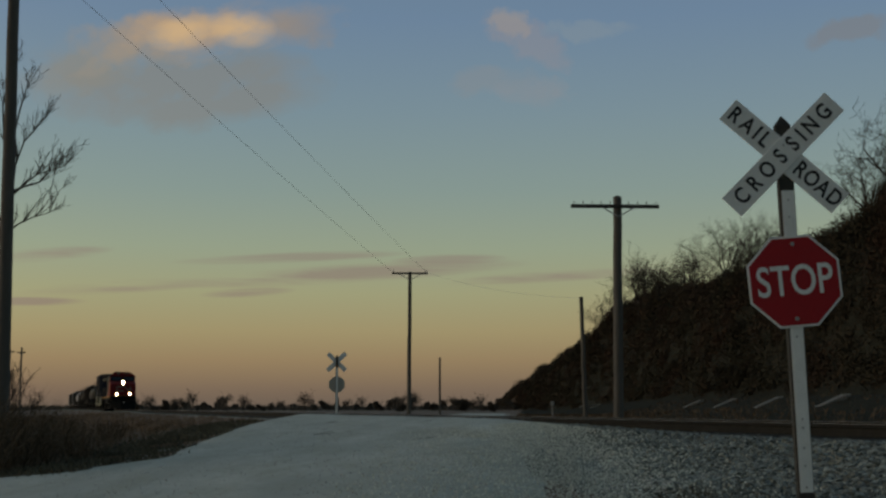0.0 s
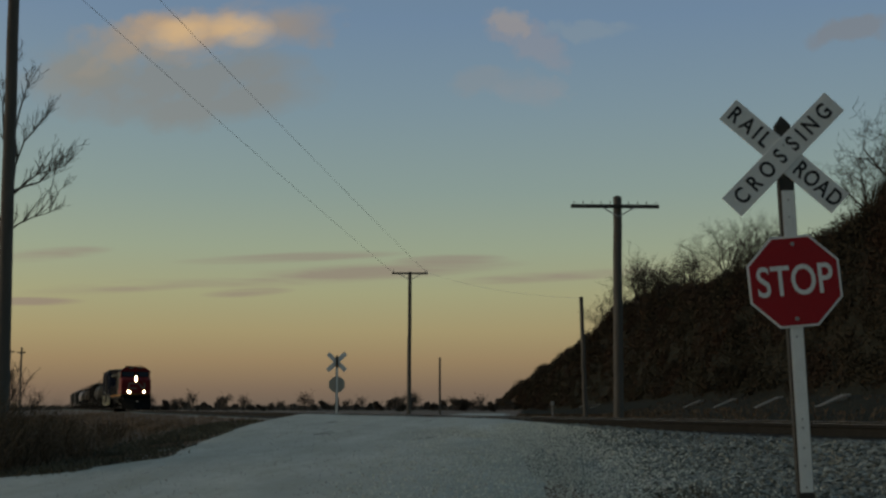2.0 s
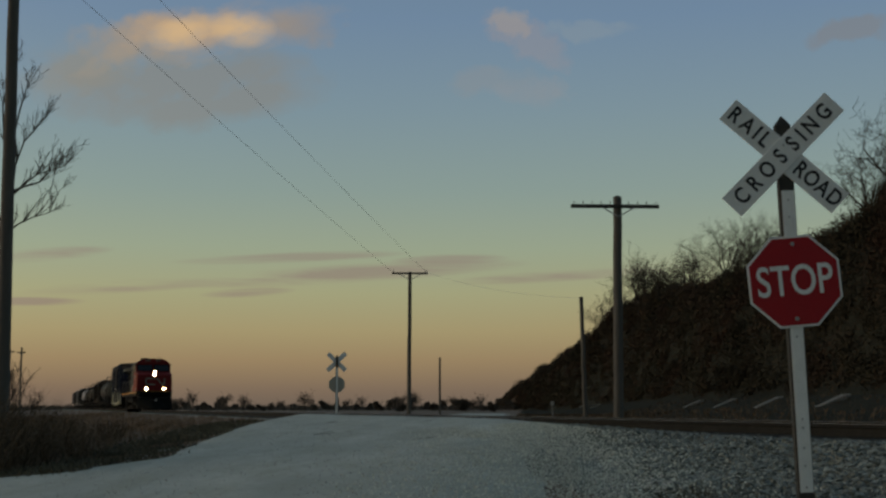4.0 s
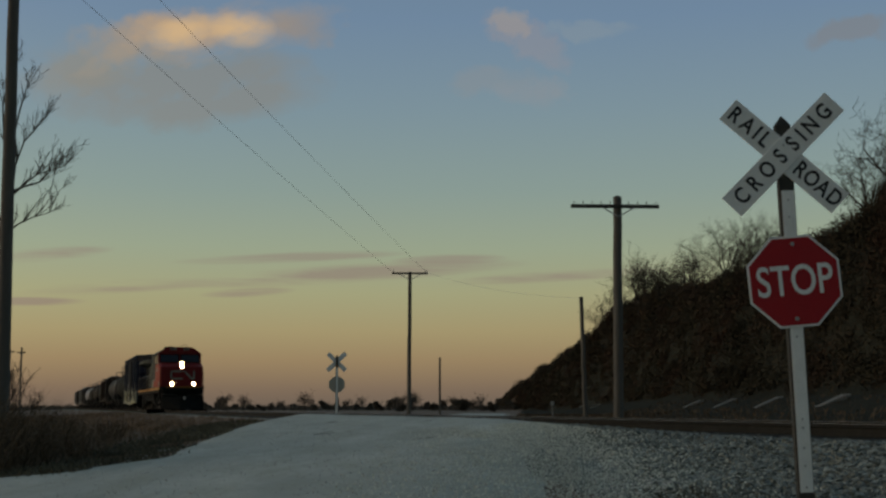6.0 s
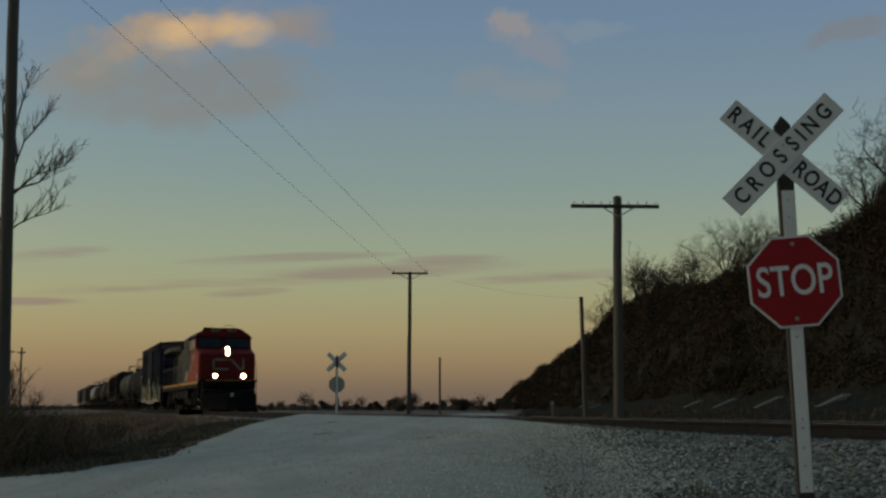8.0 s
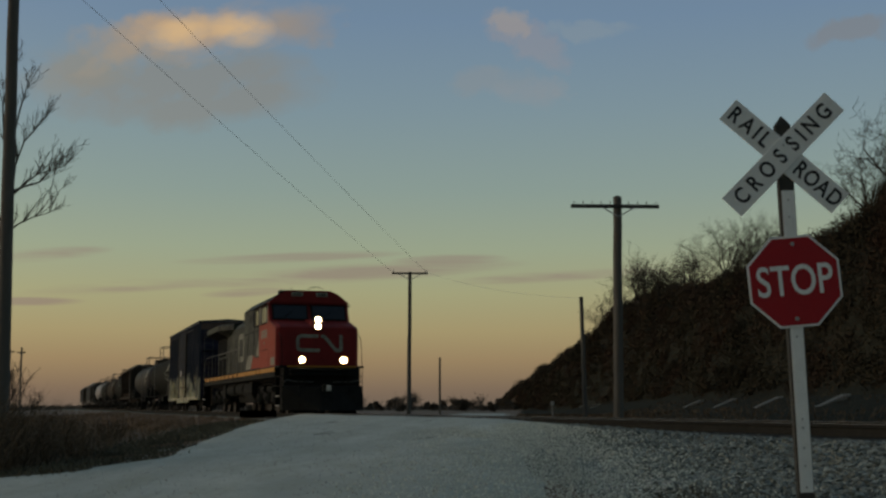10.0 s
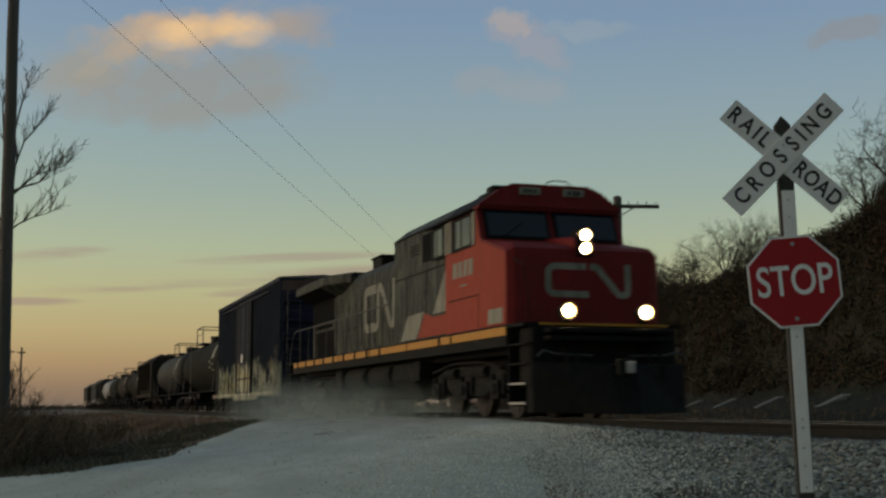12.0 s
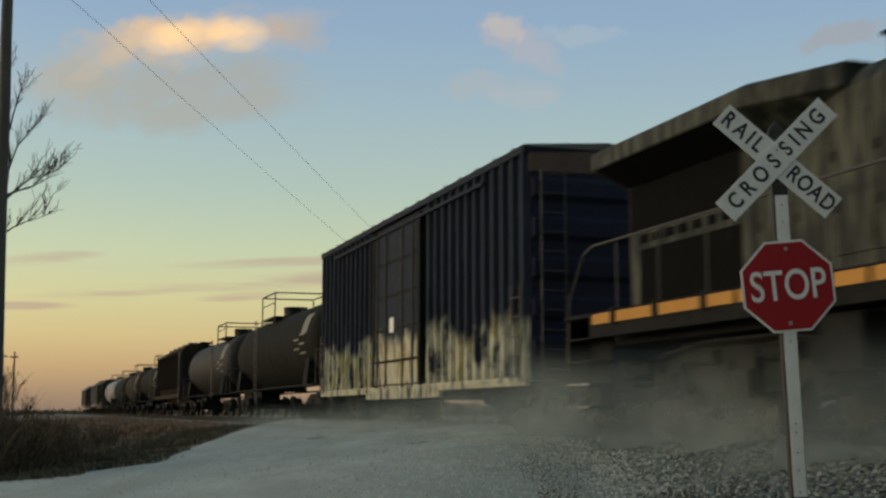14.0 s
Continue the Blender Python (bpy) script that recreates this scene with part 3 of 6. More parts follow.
wire("overhead_wire", (-3.42, 84.85, 9.30), (-12.50, 32.2, 13.55), 0.10, 0.0085, "thin power line strung between two poles")
wire("overhead_wire", (-1.16, 84.85, 9.30), (-10.05, 32.2, 13.55), 0.10, 0.0085, "thin power line strung between two poles")
wire("overhead_wire", (-1.16, 84.9, 9.30), (6.80, 62, 5.55), 0.35, 0.006, "thin slack wire running down to a bare pole")
# ---------------------------------------------------------------- the train: local x forward, y to the train's left, z up from the rail heads
# one red paint in two tones: the sunlit sides, brightened in colour
LIT_RED = mat("sunlit_red_paint", (0.285, 0.035, 0.016), 0.62, spec=0.2, vary=0.14, scale=1.1, dirt=(0.27, 0.045, 0.022), dirt_amount=0.55, stretch=(2, 1, 0.5))
# and the nose, cab front and roof, with their shade in the colour
LOCO_RED = mat("shaded_crimson_paint", (0.175, 0.0125, 0.012), 0.6, spec=0.2, vary=0.15, scale=1.2, dirt=(0.105, 0.010, 0.009), dirt_amount=0.5)
LOCO_BLACK = mat("grimy_black_paint", (0.0080, 0.0084, 0.0078), 0.7, spec=0.10, vary=0.35, scale=1.6, dirt=(0.0135, 0.0145, 0.0125), dirt_amount=0.6)
# the pale streaks paint in both dust and the low sky's grazing reflection
LOCO_GREY = mat("dusty_sheen_hood_paint", (0.0135, 0.0175, 0.0155), 0.68, spec=0.22, vary=0.3, scale=0.9, dirt=(0.100, 0.112, 0.082), dirt_amount=0.82, stretch=(2.6, 1, 0.38))
LOCO_PALE = mat("chalky_white_paint", (0.245, 0.25, 0.20), 0.75, vary=0.22, scale=1.6, dirt=(0.105, 0.105, 0.082), dirt_amount=0.7, stretch=(2, 1, 0.5))
LOCO_YELLOW = mat("yellow_sill_paint", (0.46, 0.205, 0.009), 0.6, vary=0.12, scale=2, dirt=(0.40, 0.20, 0.04), dirt_amount=0.4)
SCREEN = mat("black_wire_screen", (0.0045, 0.005, 0.005), 0.8, spec=0.05, vary=0.3, scale=3)
GLASS = mat("dark_cab_glass", (0.006, 0.008, 0.014), 0.08, vary=0.1, scale=1, spec=0.4)
GRIME = mat("road_grime", (0.0095, 0.0105, 0.0095), 0.9, spec=0.2, vary=0.4, scale=2.2, bump=0.5, bump_scale=14, dirt=(0.027, 0.029, 0.025), dirt_amount=0.6)
WHEEL = mat("wheel_steel", (0.030, 0.027, 0.025), 0.7, metal=0.4, vary=0.3, scale=5)
# glow of the added rings that imitate glare round the lenses
LAMP_HALO = mat("lamp_glare_glow", (0.8, 0.6, 0.35), 0.4, emit=(1.0, 0.50, 0.17), strength=2.6)
LAMP = mat("lit_headlight", (0.9, 0.85, 0.7), 0.3, emit=(1.0, 0.76, 0.44), strength=80.0)
HANDRAIL = mat("handrail_paint", (0.05, 0.049, 0.044), 0.6, vary=0.2, scale=4)
STEP_EDGE = mat("worn_step_edge", (0.40, 0.39, 0.36), 0.6, vary=0.2, scale=5)
MOVING = []
HEADING = math.degrees(math.atan2(DY, DX))


def run(t):
    """How far the locomotive's front has come along the track, in metres from the plan's track point."""
    return 12.0904 * (t - 12) + 0.04144 * (t - 12) ** 2


def rolling(a):
    """Rows for a vehicle whose front is a metres behind the locomotive's lamps."""
    rows = []
    for i in range(29):
        x, y = on_track(run(i * 0.5) - a)
        rows.append((i * 0.5, pose(x, y, 0, 0, 0, HEADING)))
    return rows


def spinning(x, r, step):
    rows, n = [], round(14 / step)
    for i in range(n + 1):
        t = i * step
        rows.append((t, pose(x, 0, r, 0, math.degrees((run(t) - run(0)) / r) % 360, 0)))
    return rows


def wheelset_mesh(r):
    s = Shape()
    s.tube((0, -0.72, 0), (0, 0.72, 0), 0.09, 0.09, 10)
    for k in (-1, 1):
        s.tube((0, k * 0.70, 0), (0, k * 0.835, 0), r * 0.99, r, 24)
        s.tube((0, k * 0.68, 0), (0, k * 0.705, 0), r + 0.025, r + 0.025, 24)
        s.tube((0, k * 0.835, 0), (0, k * 0.86, 0), r * 0.55, r * 0.4, 12)
        s.tube((0, k * 0.86, 0), (0, k * 1.0, 0), 0.10, 0.10, 8)
        for i in range(3):
            a = i * 2 * math.pi / 3
            s.box((r * 0.72 * math.cos(a), k * 0.838, r * 0.72 * math.sin(a)), (0.12, 0.02, 0.12))
    return s.mesh("wheelset", WHEEL, smooth=True)


BIG_WHEELS, SMALL_WHEELS = wheelset_mesh(0.533), wheelset_mesh(0.43)


def wheelset(parent, x, r, me, step):
    ob = new("wheelset", me)
    ob.parent = parent
    ob.location = (x, 0, r)
    if step:
        MOVING.append((ob, spinning(x, r, step)))
    return ob


def freight_truck(car, x, step):
    """Two-axle truck with cast side frames, springs and its two wheelsets."""
    s = Shape().box((x, 0, 0.62), (0.36, 2.2, 0.26))
    truck = part("truck", s, GRIME, car, "dirty cast-steel truck", 0.02)
    for k in (-1, 1):
        f = Shape()
        y0, y1 = k * 1.00, k * 1.14
        f.prism([(x - 1.15, 0.40), (x - 0.62, 0.30), (x - 0.38, 0.20), (x + 0.38, 0.20), (x + 0.62, 0.30), (x + 1.15, 0.40), (x + 1.15, 0.56),
                 (x + 0.5, 0.78), (x - 0.5, 0.78), (x - 1.15, 0.56)], y0, y1, 1)
        for d in (-0.15, 0, 0.15):
            f.tube((x + d, k * 1.16, 0.24), (x + d, k * 1.16, 0.60), 0.06, 0.06, 8)
        for d in (-0.89, 0.89):
            f.tube((x + d, k * 1.02, 0.43), (x + d, k * 1.20, 0.43), 0.12, 0.10, 10)
        part("side_frame", f, GRIME, truck, bevel=0.012)
    for d in (-0.89, 0.89):
        wheelset(truck, x + d, 0.43, SMALL_WHEELS, step)
    return truck


def coupler(car, x, way):
    s = Shape().box((x + way * 0.30, 0, 0.88), (0.6, 0.16, 0.18)).box((x + way * 0.62, 0.04, 0.88), (0.22, 0.28, 0.30)).box((x + way * 0.72, -0.10, 0.88), (0.14, 0.12, 0.28))
    s.pipe([(x, 0.35, 0.8), (x + way * 0.25, 0.36, 0.45), (x + way * 0.6, 0.3, 0.40)], 0.03, 6)
    return part("coupler", s, GRIME, car, "rusty knuckle coupler", 0.015)


def ladder(parent, x, y, z0, z1, w, along_x=True):
    s, h = Shape(), w / 2
    e = (h, 0) if along_x else (0, h)
    for k in (-1, 1):
        s.tube((x + k * e[0], y + k * e[1], z0), (x + k * e[0], y + k * e[1], z1), 0.016, 0.016, 5)
    z = z0 + 0.12
    while z < z1:
        s.tube((x - e[0], y - e[1], z), (x + e[0], y + e[1], z), 0.012, 0.012, 5)
        z += 0.34
    return part("ladder", s, HANDRAIL, parent)


def halo_ring(x, y, z, r0, r1):
    """A glowing ring added between a lamp's lens and its housing for the warm glare, dished forward."""
    n = 16
    v = [(x + d, y + r * math.cos(2 * math.pi * i / n), z + r * math.sin(2 * math.pi * i / n)) for r, d in ((r0, 0.0), (r1, 0.03)) for i in range(n)]
    return Shape().add(v, [(i, (i + 1) % n, n + (i + 1) % n, n + i) for i in range(n)])


def band(path, width, radius):
    """The outline of a painted band of one width along a path with rounded corners."""
    pts = [Vector(p) for p in path]
    line = [pts[0]]
    for a, b, c in zip(pts, pts[1:], pts[2:]):
        u, w = (b - a).normalized(), (c - b).normalized()
        half = u.angle(w) / 2
        cut = min(radius * math.tan(half), (b - a).length * 0.48, (c - b).length * 0.48)
        p, q = b - u * cut, b + w * cut
        for i in range(7):
            k = i / 6
            line.append(p * (1 - k) ** 2 + b * 2 * k * (1 - k) + q * k * k)
    line.append(pts[-1])
    one, two = [], []
    for i, p in enumerate(line):
        way = (line[min(i + 1, len(line) - 1)] - line[max(i - 1, 0)]).normalized()
        side = Vector((-way.y, way.x)) * width / 2
        one.append(tuple(p + side))
        two.append(tuple(p - side))
    return one + two[::-1]


def make_locomotive():
    lo = thing("locomotive", Matrix.Identity(4), "red-nosed black diesel freight locomotive with lit lamps on rails", "locomotive")
    part("underframe", Shape().span((-22.4, -1.1, 1.20), (-0.7, 1.42, 1.62)).span((-20.5, -0.5, 0.8), (-1, 0.5, 1.25)), LOCO_BLACK, lo, bevel=0.02)
    deck = part("deck", Shape().span((-22.4, -1.55, 1.625), (-0.15, 1.55, 1.69)), LOCO_BLACK, lo, "black walkway deck", 0.008)
    for k in (-1, 1):
        s = Shape()
        for a, b in ((-21.3, -19.35), (-19.15, -17.2), (-17.1, -14.6), (-14.5, -11.1), (-11.0, -7.6), (-7.5, -5.15), (-4.95, -4.3), (-4.15, -1.0)):
            s.span((a, k * 1.555, 1.500), (b, k * 1.575, 1.655))
        part("sill_stripe", s, LOCO_YELLOW, lo, "yellow stripe along the sill")
        part("side_sill", Shape().span((-21.45, k * 1.42, 1.30), (-1.0, k * 1.553, 1.622)), LOCO_BLACK, lo, bevel=0.006)
    # nose and cab: one shell, red in front, with a sloped nose top and an arched roof
    nose = Shape()
    prof = [(-0.98, 1.70), (-0.98, 3.12), (-1.10, 3.20), (-2.48, 3.46), (-2.75, 4.10), (-4.72, 4.10), (-4.72, 1.70)]
    k = len(prof)
    ring = []
    for y, inset in ((-1.53, 0.07), (-1.40, 0.0), (1.40, 0.0), (1.53, 0.07)):
        ring.append([(x - (inset if i < 3 else 0), y, z - (inset if 0 < i < 3 else 0)) for i, (x, z) in enumerate(prof)])
    v = [p for r in ring for p in r]
    f = [(j * k + i, j * k + (i + 1) % k, (j + 1) * k + (i + 1) % k, (j + 1) * k + i) for j in range(3) for i in range(k)]
    f += [tuple(range(k))[::-1], tuple(range(3 * k, 4 * k))]
    cab = part("cab", nose.add(v, f), LOCO_RED, lo, "red wide-nosed cab in a shaded tone")
    part("nose_ridge", Shape().prism([(-0.97, 2.95), (-0.97, 3.30), (-1.12, 3.36), (-2.5, 3.52), (-2.5, 2.95)], -0.22, 0.22, 1), LOCO_RED, cab, bevel=0.04)
    part("nose_door", Shape().span((-0.985, -1.22, 1.74), (-0.965, -0.98, 2.9)), LOCO_RED, cab, bevel=0.006)
    roof = [(-1.53, 4.08), (-1.52, 4.14), (-1.10, 4.47), (-0.80, 4.60), (0.80, 4.60), (1.10, 4.47), (1.52, 4.14), (1.53, 4.08)]
    part("cab_roof", Shape().prism(roof, -5.9, -2.62, 0), LOCO_RED, lo, "dark red arched cab roof", 0.015)
    part("roof_brow", Shape().prism([(y * 1.01, z + 0.012) for y, z in roof[1:-1]], -2.72, -2.56, 0), LOCO_RED, lo)
    part("roof_cap", Shape().prism([(y, z + 0.02) for y, z in roof[1:-1]], -9.02, -2.9, 0), LOCO_BLACK, lo, "sooty black roof sheet")
    for y in (-0.47, 0.47):
        b = part("number_board", Shape().box((-2.54, y, 4.46), (0.06, 0.44, 0.15)), LOCO_PALE, lo, "pale number board", 0.01)
        part("board_marks", Shape().box((-2.507, y - 0.10, 4.46), (0.004, 0.06, 0.08)).box((-2.507, y, 4.46), (0.004, 0.06, 0.08)).box((-2.507, y + 0.10, 4.46), (0.004, 0.06, 0.08)), LOCO_BLACK, b)
    # windscreens on the sloped front, quarter strips between
    tilt = Matrix.Rotation(-math.atan2(0.27, 0.64), 4, "Y")
    for y in (-0.735, 0.735):
        fr = part("windscreen_frame", Shape().box((-2.592, y, 3.79), (0.03, 1.36, 0.68), tilt), LOCO_BLACK, cab, bevel=0.008)
        part("windscreen", Shape().box((-2.574, y, 3.795), (0.03, 1.24, 0.58), tilt), GLASS, fr, "dark reflecting glass")
        part("wiper", Shape().tube((-2.44, y - 0.3, 3.53), (-2.55, y + 0.1, 3.82), 0.012, 0.012, 5), LOCO_BLACK, fr)
    for k in (-1, 1):
        for a, b in ((2.95, 4.22), (4.80, 5.72)):
            fr = part("side_window_frame", Shape().span((-b, k * 1.535, 3.36), (-a, k * 1.552, 4.04)), LOCO_BLACK, lo, "black window frame", 0.004)
            part("side_window", Shape().span((-b + 0.30, k * 1.552, 3.42), (-a - 0.07, k * 1.560, 3.98)), GLASS, fr)
            part("window_post", Shape().span((-(a + b) / 2 - 0.03, k * 1.552, 3.40), (-(a + b) / 2 + 0.03, k * 1.566, 4.0)), LOCO_BLACK, fr)
        for a in (2.86, 4.36, 4.62):
            part("window_pillar", Shape().span((-a - 0.09, k * 1.535, 3.38), (-a + 0.09, k * 1.556, 4.05)), LOCO_PALE, lo, "pale window pillar", 0.004)
        # wide housing behind the cab
        part("awning", Shape().span((-5.9, k * 1.53, 4.06), (-2.8, k * 1.64, 4.10)), LOCO_BLACK, lo, bevel=0.006)
    house = Shape().prism([(-1.48, 1.70), (-1.48, 4.20), (-1.15, 4.46), (1.15, 4.46), (1.48, 4.20), (1.48, 1.70)], -9.0, -4.722, 0)
    part("equipment_housing", house, LOCO_GREY, lo, "dusty dark grey housing behind the cab, sky sheen painted in", 0.02)
    part("housing_gap", Shape().span((-8.97, -1.487, 3.20), (-4.75, -1.480, 3.235)).span((-7.9, -1.487, 1.75), (-7.86, -1.480, 3.2)).span((-6.3, -1.487, 1.75), (-6.26, -1.480, 3.2)), LOCO_BLACK, lo)
    for k in (-1, 1):
        v_ = part("intake_grille", Shape().span((-6.53, k * 1.48, 3.43), (-5.82, k * 1.50, 4.05)), SCREEN, lo, "dark intake grille", 0.006)
        g = Shape()
        for i in range(9):
            g.box((-6.175, k * 1.502, 3.47 + 0.066 * i), (0.66, 0.018, 0.03), Matrix.Rotation(k * 0.5, 4, "X"))
        part("louvre", g, LOCO_BLACK, v_)
        s = Shape()
        for i in range(4):
            s.span((-7.5, k * 1.482, 3.66 + i * 0.07), (-6.8, k * 1.492, 3.69 + i * 0.07))
        part("small_louvre", s, LOCO_BLACK, lo)
        # paint panels: pale slashes, red foot, road-number bars
        y0, y1 = k * 1.483, k * 1.488
        part("pale_slash", Shape().prism([(-4.76, 3.20), (-5.80, 2.22), (-4.76, 2.22)], y0, y1, 1), LOCO_PALE, lo, "chalky pale paint slash")
        part("pale_slash", Shape().prism([(-6.45, 2.32), (-7.75, 2.30), (-8.35, 1.74), (-7.05, 1.74)], y0, y1, 1), LOCO_PALE, lo, "chalky pale paint slash")
        part("red_foot", Shape().prism([(-4.76, 2.16), (-5.75, 2.16), (-6.40, 2.28), (-6.95, 1.74), (-4.76, 1.74)], y0, y1, 1), LIT_RED, lo, "red paint field in a sunlit tone")
        for i in range(4):
            n = Shape().prism([(-4.22 + i * 0.34, 2.82), (-3.96 + i * 0.34, 2.82), (-3.93 + i * 0.34, 3.14), (-4.19 + i * 0.34, 3.14)], k * 1.532, k * 1.536, 1)
            part("number_bar", n, LOCO_PALE, cab, "pale road-number bar")
        # thin sheet over the cab side that carries the sunlit red
        part("cab_side_panel", Shape().prism([(-1.10, 1.72), (-1.10, 3.04), (-2.48, 3.40), (-2.74, 4.05), (-4.71, 4.05), (-4.71, 1.72)], k * 1.528, k * 1.5325, 1), LIT_RED, cab, "orange-red side sheet with the sunlit tone painted in")
        part("name_bar", Shape().span((-3.75, k * 1.532, 2.62), (-3.3, k * 1.535, 2.66)), LOCO_PALE, cab, "thin pale bar")
        part("battery_label", Shape().span((-2.05, k * 1.53, 1.75), (-1.25, k * 1.537, 2.03)), LOCO_PALE, cab, "pale plate", 0.004)
        part("door_seam", Shape().span((-4.5, k * 1.531, 2.36), (-2.6, k * 1.536, 2.385)).span((-2.62, k * 1.531, 1.74), (-2.60, k * 1.535, 2.36)), LOCO_BLACK, cab)
    # long engine hood with doors
    hood = Shape().prism([(-0.92, 1.70), (-0.92, 3.86), (-0.72, 4.10), (0.72, 4.10), (0.92, 3.86), (0.92, 1.70)], -21.3, -8.95, 0)
    part("engine_hood", hood, LOCO_GREY, lo, "dusty dark engine hood, sky sheen painted in", 0.02)
    for k in (-1, 1):
        for i in range(11):
            a = -9.85 - i * 0.78
            d = part("hood_door", Shape().span((a - 0.72, k * 0.921, 1.95), (a, k * 0.938, 3.55 if i % 4 else 3.3)), LOCO_GREY, lo, bevel=0.006)
            for z in (2.5, 3.1):
                part("latch", Shape().box((a - 0.66, k * 0.944, z), (0.04, 0.02, 0.12)), LOCO_BLACK, d)
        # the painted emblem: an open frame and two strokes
        y0, y1 = k * 0.940, k * 0.946
        e = Shape().prism(band([(-12.80, 3.42), (-14.02, 3.42), (-14.02, 2.38), (-12.62, 2.38), (-12.62, 3.42), (-12.28, 3.42), (-11.32, 2.38), (-10.98, 2.38), (-10.98, 3.55)], 0.25, 0.24), y0, y1, 1)
        part("painted_emblem", e, LOCO_PALE, lo, "pale painted emblem")
    blower = part("blower_housing", Shape().prism([(-0.66, 4.06), (-0.66, 4.50), (-0.56, 4.60), (0.56, 4.60), (0.66, 4.50), (0.66, 4.06)], -11.85, -8.95, 0), LOCO_BLACK, lo, "sooty blower housing on the hood roof", 0.015)
    for k in (-1, 1):
        part("blower_screen", Shape().span((-11.75, k * 0.661, 4.14), (-10.15, k * 0.675, 4.48)), SCREEN, blower, bevel=0.004)
    part("exhaust_outlet", Shape().span((-15.75, -0.30, 4.08), (-14.70, 0.30, 4.56)).span((-15.85, -0.35, 4.55), (-14.62, 0.35, 4.61)), LOCO_BLACK, lo, "sooty exhaust outlet on the roof", 0.03)
    part("dynamic_brake_hatch", Shape().span((-14.2, -0.6, 4.09), (-12.2, 0.6, 4.15)), LOCO_BLACK, lo, bevel=0.02)
    # radiator wings over the tail
    wing = Shape()
    wp = [(-0.92, 3.62), (-1.52, 3.88), (-1.52, 4.12), (-1.42, 4.18), (1.42, 4.18), (1.52, 4.12), (1.52, 3.88), (0.92, 3.62)]
    rings = [[(x, y * ky, z) for y, z in wp] for x, ky in ((-21.35, 1.0), (-17.0, 1.0), (-15.7, 0.63))]
    nw = len(wp)
    wing.add([p for r in rings for p in r], [(j * nw + i, j * nw + (i + 1) % nw, (j + 1) * nw + (i + 1) % nw, (j + 1) * nw + i) for j in range(2) for i in range(nw)] + [tuple(range(nw))[::-1], tuple(range(2 * nw, 3 * nw))])
    part("radiator_wing", wing, LOCO_GREY, lo, "overhanging radiator housing", 0.015)
    for k in (-1, 1):
        part("radiator_screen", Shape().prism([(k * 0.95, 3.625), (k * 1.50, 3.872), (k * 1.51, 3.862), (k * 0.96, 3.612)], -21.2, -17.7, 0), SCREEN, lo)
        g = Shape().span((-20.9, k * 0.921, 1.80), (-18.0, k * 0.944, 2.62))
        part("cooling_grille", g, SCREEN, lo, "black cooling screen", 0.006)
        part("cooling_grille", Shape().span((-21.2, k * 0.921, 2.92), (-18.0, k * 0.950, 3.60)), SCREEN, lo, "black cooling screen", 0.006)
        for i in range(7):
            part("vent_slot", Shape().span((-20.9 + i * 0.40, k * 0.921, 2.72), (-20.66 + i * 0.40, k * 0.952, 2.84)), SCREEN, lo, bevel=0.004)
    part("tail_door", Shape().span((-21.325, -0.35, 1.75), (-21.302, 0.35, 3.4)), LOCO_BLACK, lo, bevel=0.006)
    # walkway rails
    for k in (-1, 1):
        post = Shape().tube((0, 0, 0), (0, 0, 1.02), 0.018, 0.018, 6).mesh("stanchion", HANDRAIL)
        for i in range(9):
            o = new("stanchion", post)
            o.parent = lo
            o.location = (-10.0 - i * 1.32, k * 1.50, 1.68)
            part("stanchion_foot", Shape().span((-10.08 - i * 1.32, k * 1.577, 1.46), (-9.92 - i * 1.32, k * 1.592, 1.72)), LOCO_BLACK, lo, bevel=0.004)
        part("handrail", Shape().pipe([(-9.66, k * 1.50, 2.72), (-21.4, k * 1.50, 2.72), (-21.75, k * 1.50, 2.62), (-22.3, k * 1.50, 1.95), (-22.4, k * 1.50, 0.55)], 0.02, 6), HANDRAIL, lo)
        part("front_handrail", Shape().pipe([(-0.9, k * 1.46, 2.9), (-0.35, k * 1.46, 2.72), (-0.12, k * 1.46, 2.1), (-0.02, k * 1.48, 0.5)], 0.014, 6), LOCO_BLACK, lo)
        for x in (-0.55, -21.95):
            well = part("step_well", Shape().span((x - 0.42, k * 1.12, 0.25), (x + 0.42, k * 1.14, 1.64)).span((x - 0.45, k * 1.12, 0.22), (x - 0.42, k * 1.52, 1.64)), LOCO_BLACK, lo)
            for z in (0.25, 0.60, 0.95, 1.30):
                part("step", Shape().span((x - 0.42, k * 1.14, z), (x + 0.42, k * 1.52, z + 0.03)), LOCO_BLACK, well)
            part("step_edge", Shape().span((x - 0.40, k * 1.522, 0.245), (x + 0.40, k * 1.532, 0.285)).span((x - 0.40, k * 1.522, 0.595), (x + 0.40, k * 1.532, 0.63)), STEP_EDGE, well, "worn bright step edges")
    # pilot, plough, coupler, hoses, lamps
    pl = part("pilot", Shape().span((-0.75, -1.40, 0.55), (-0.12, 1.40, 1.62)), LOCO_BLACK, lo, "black pilot plate", 0.03)
    sn = Shape()
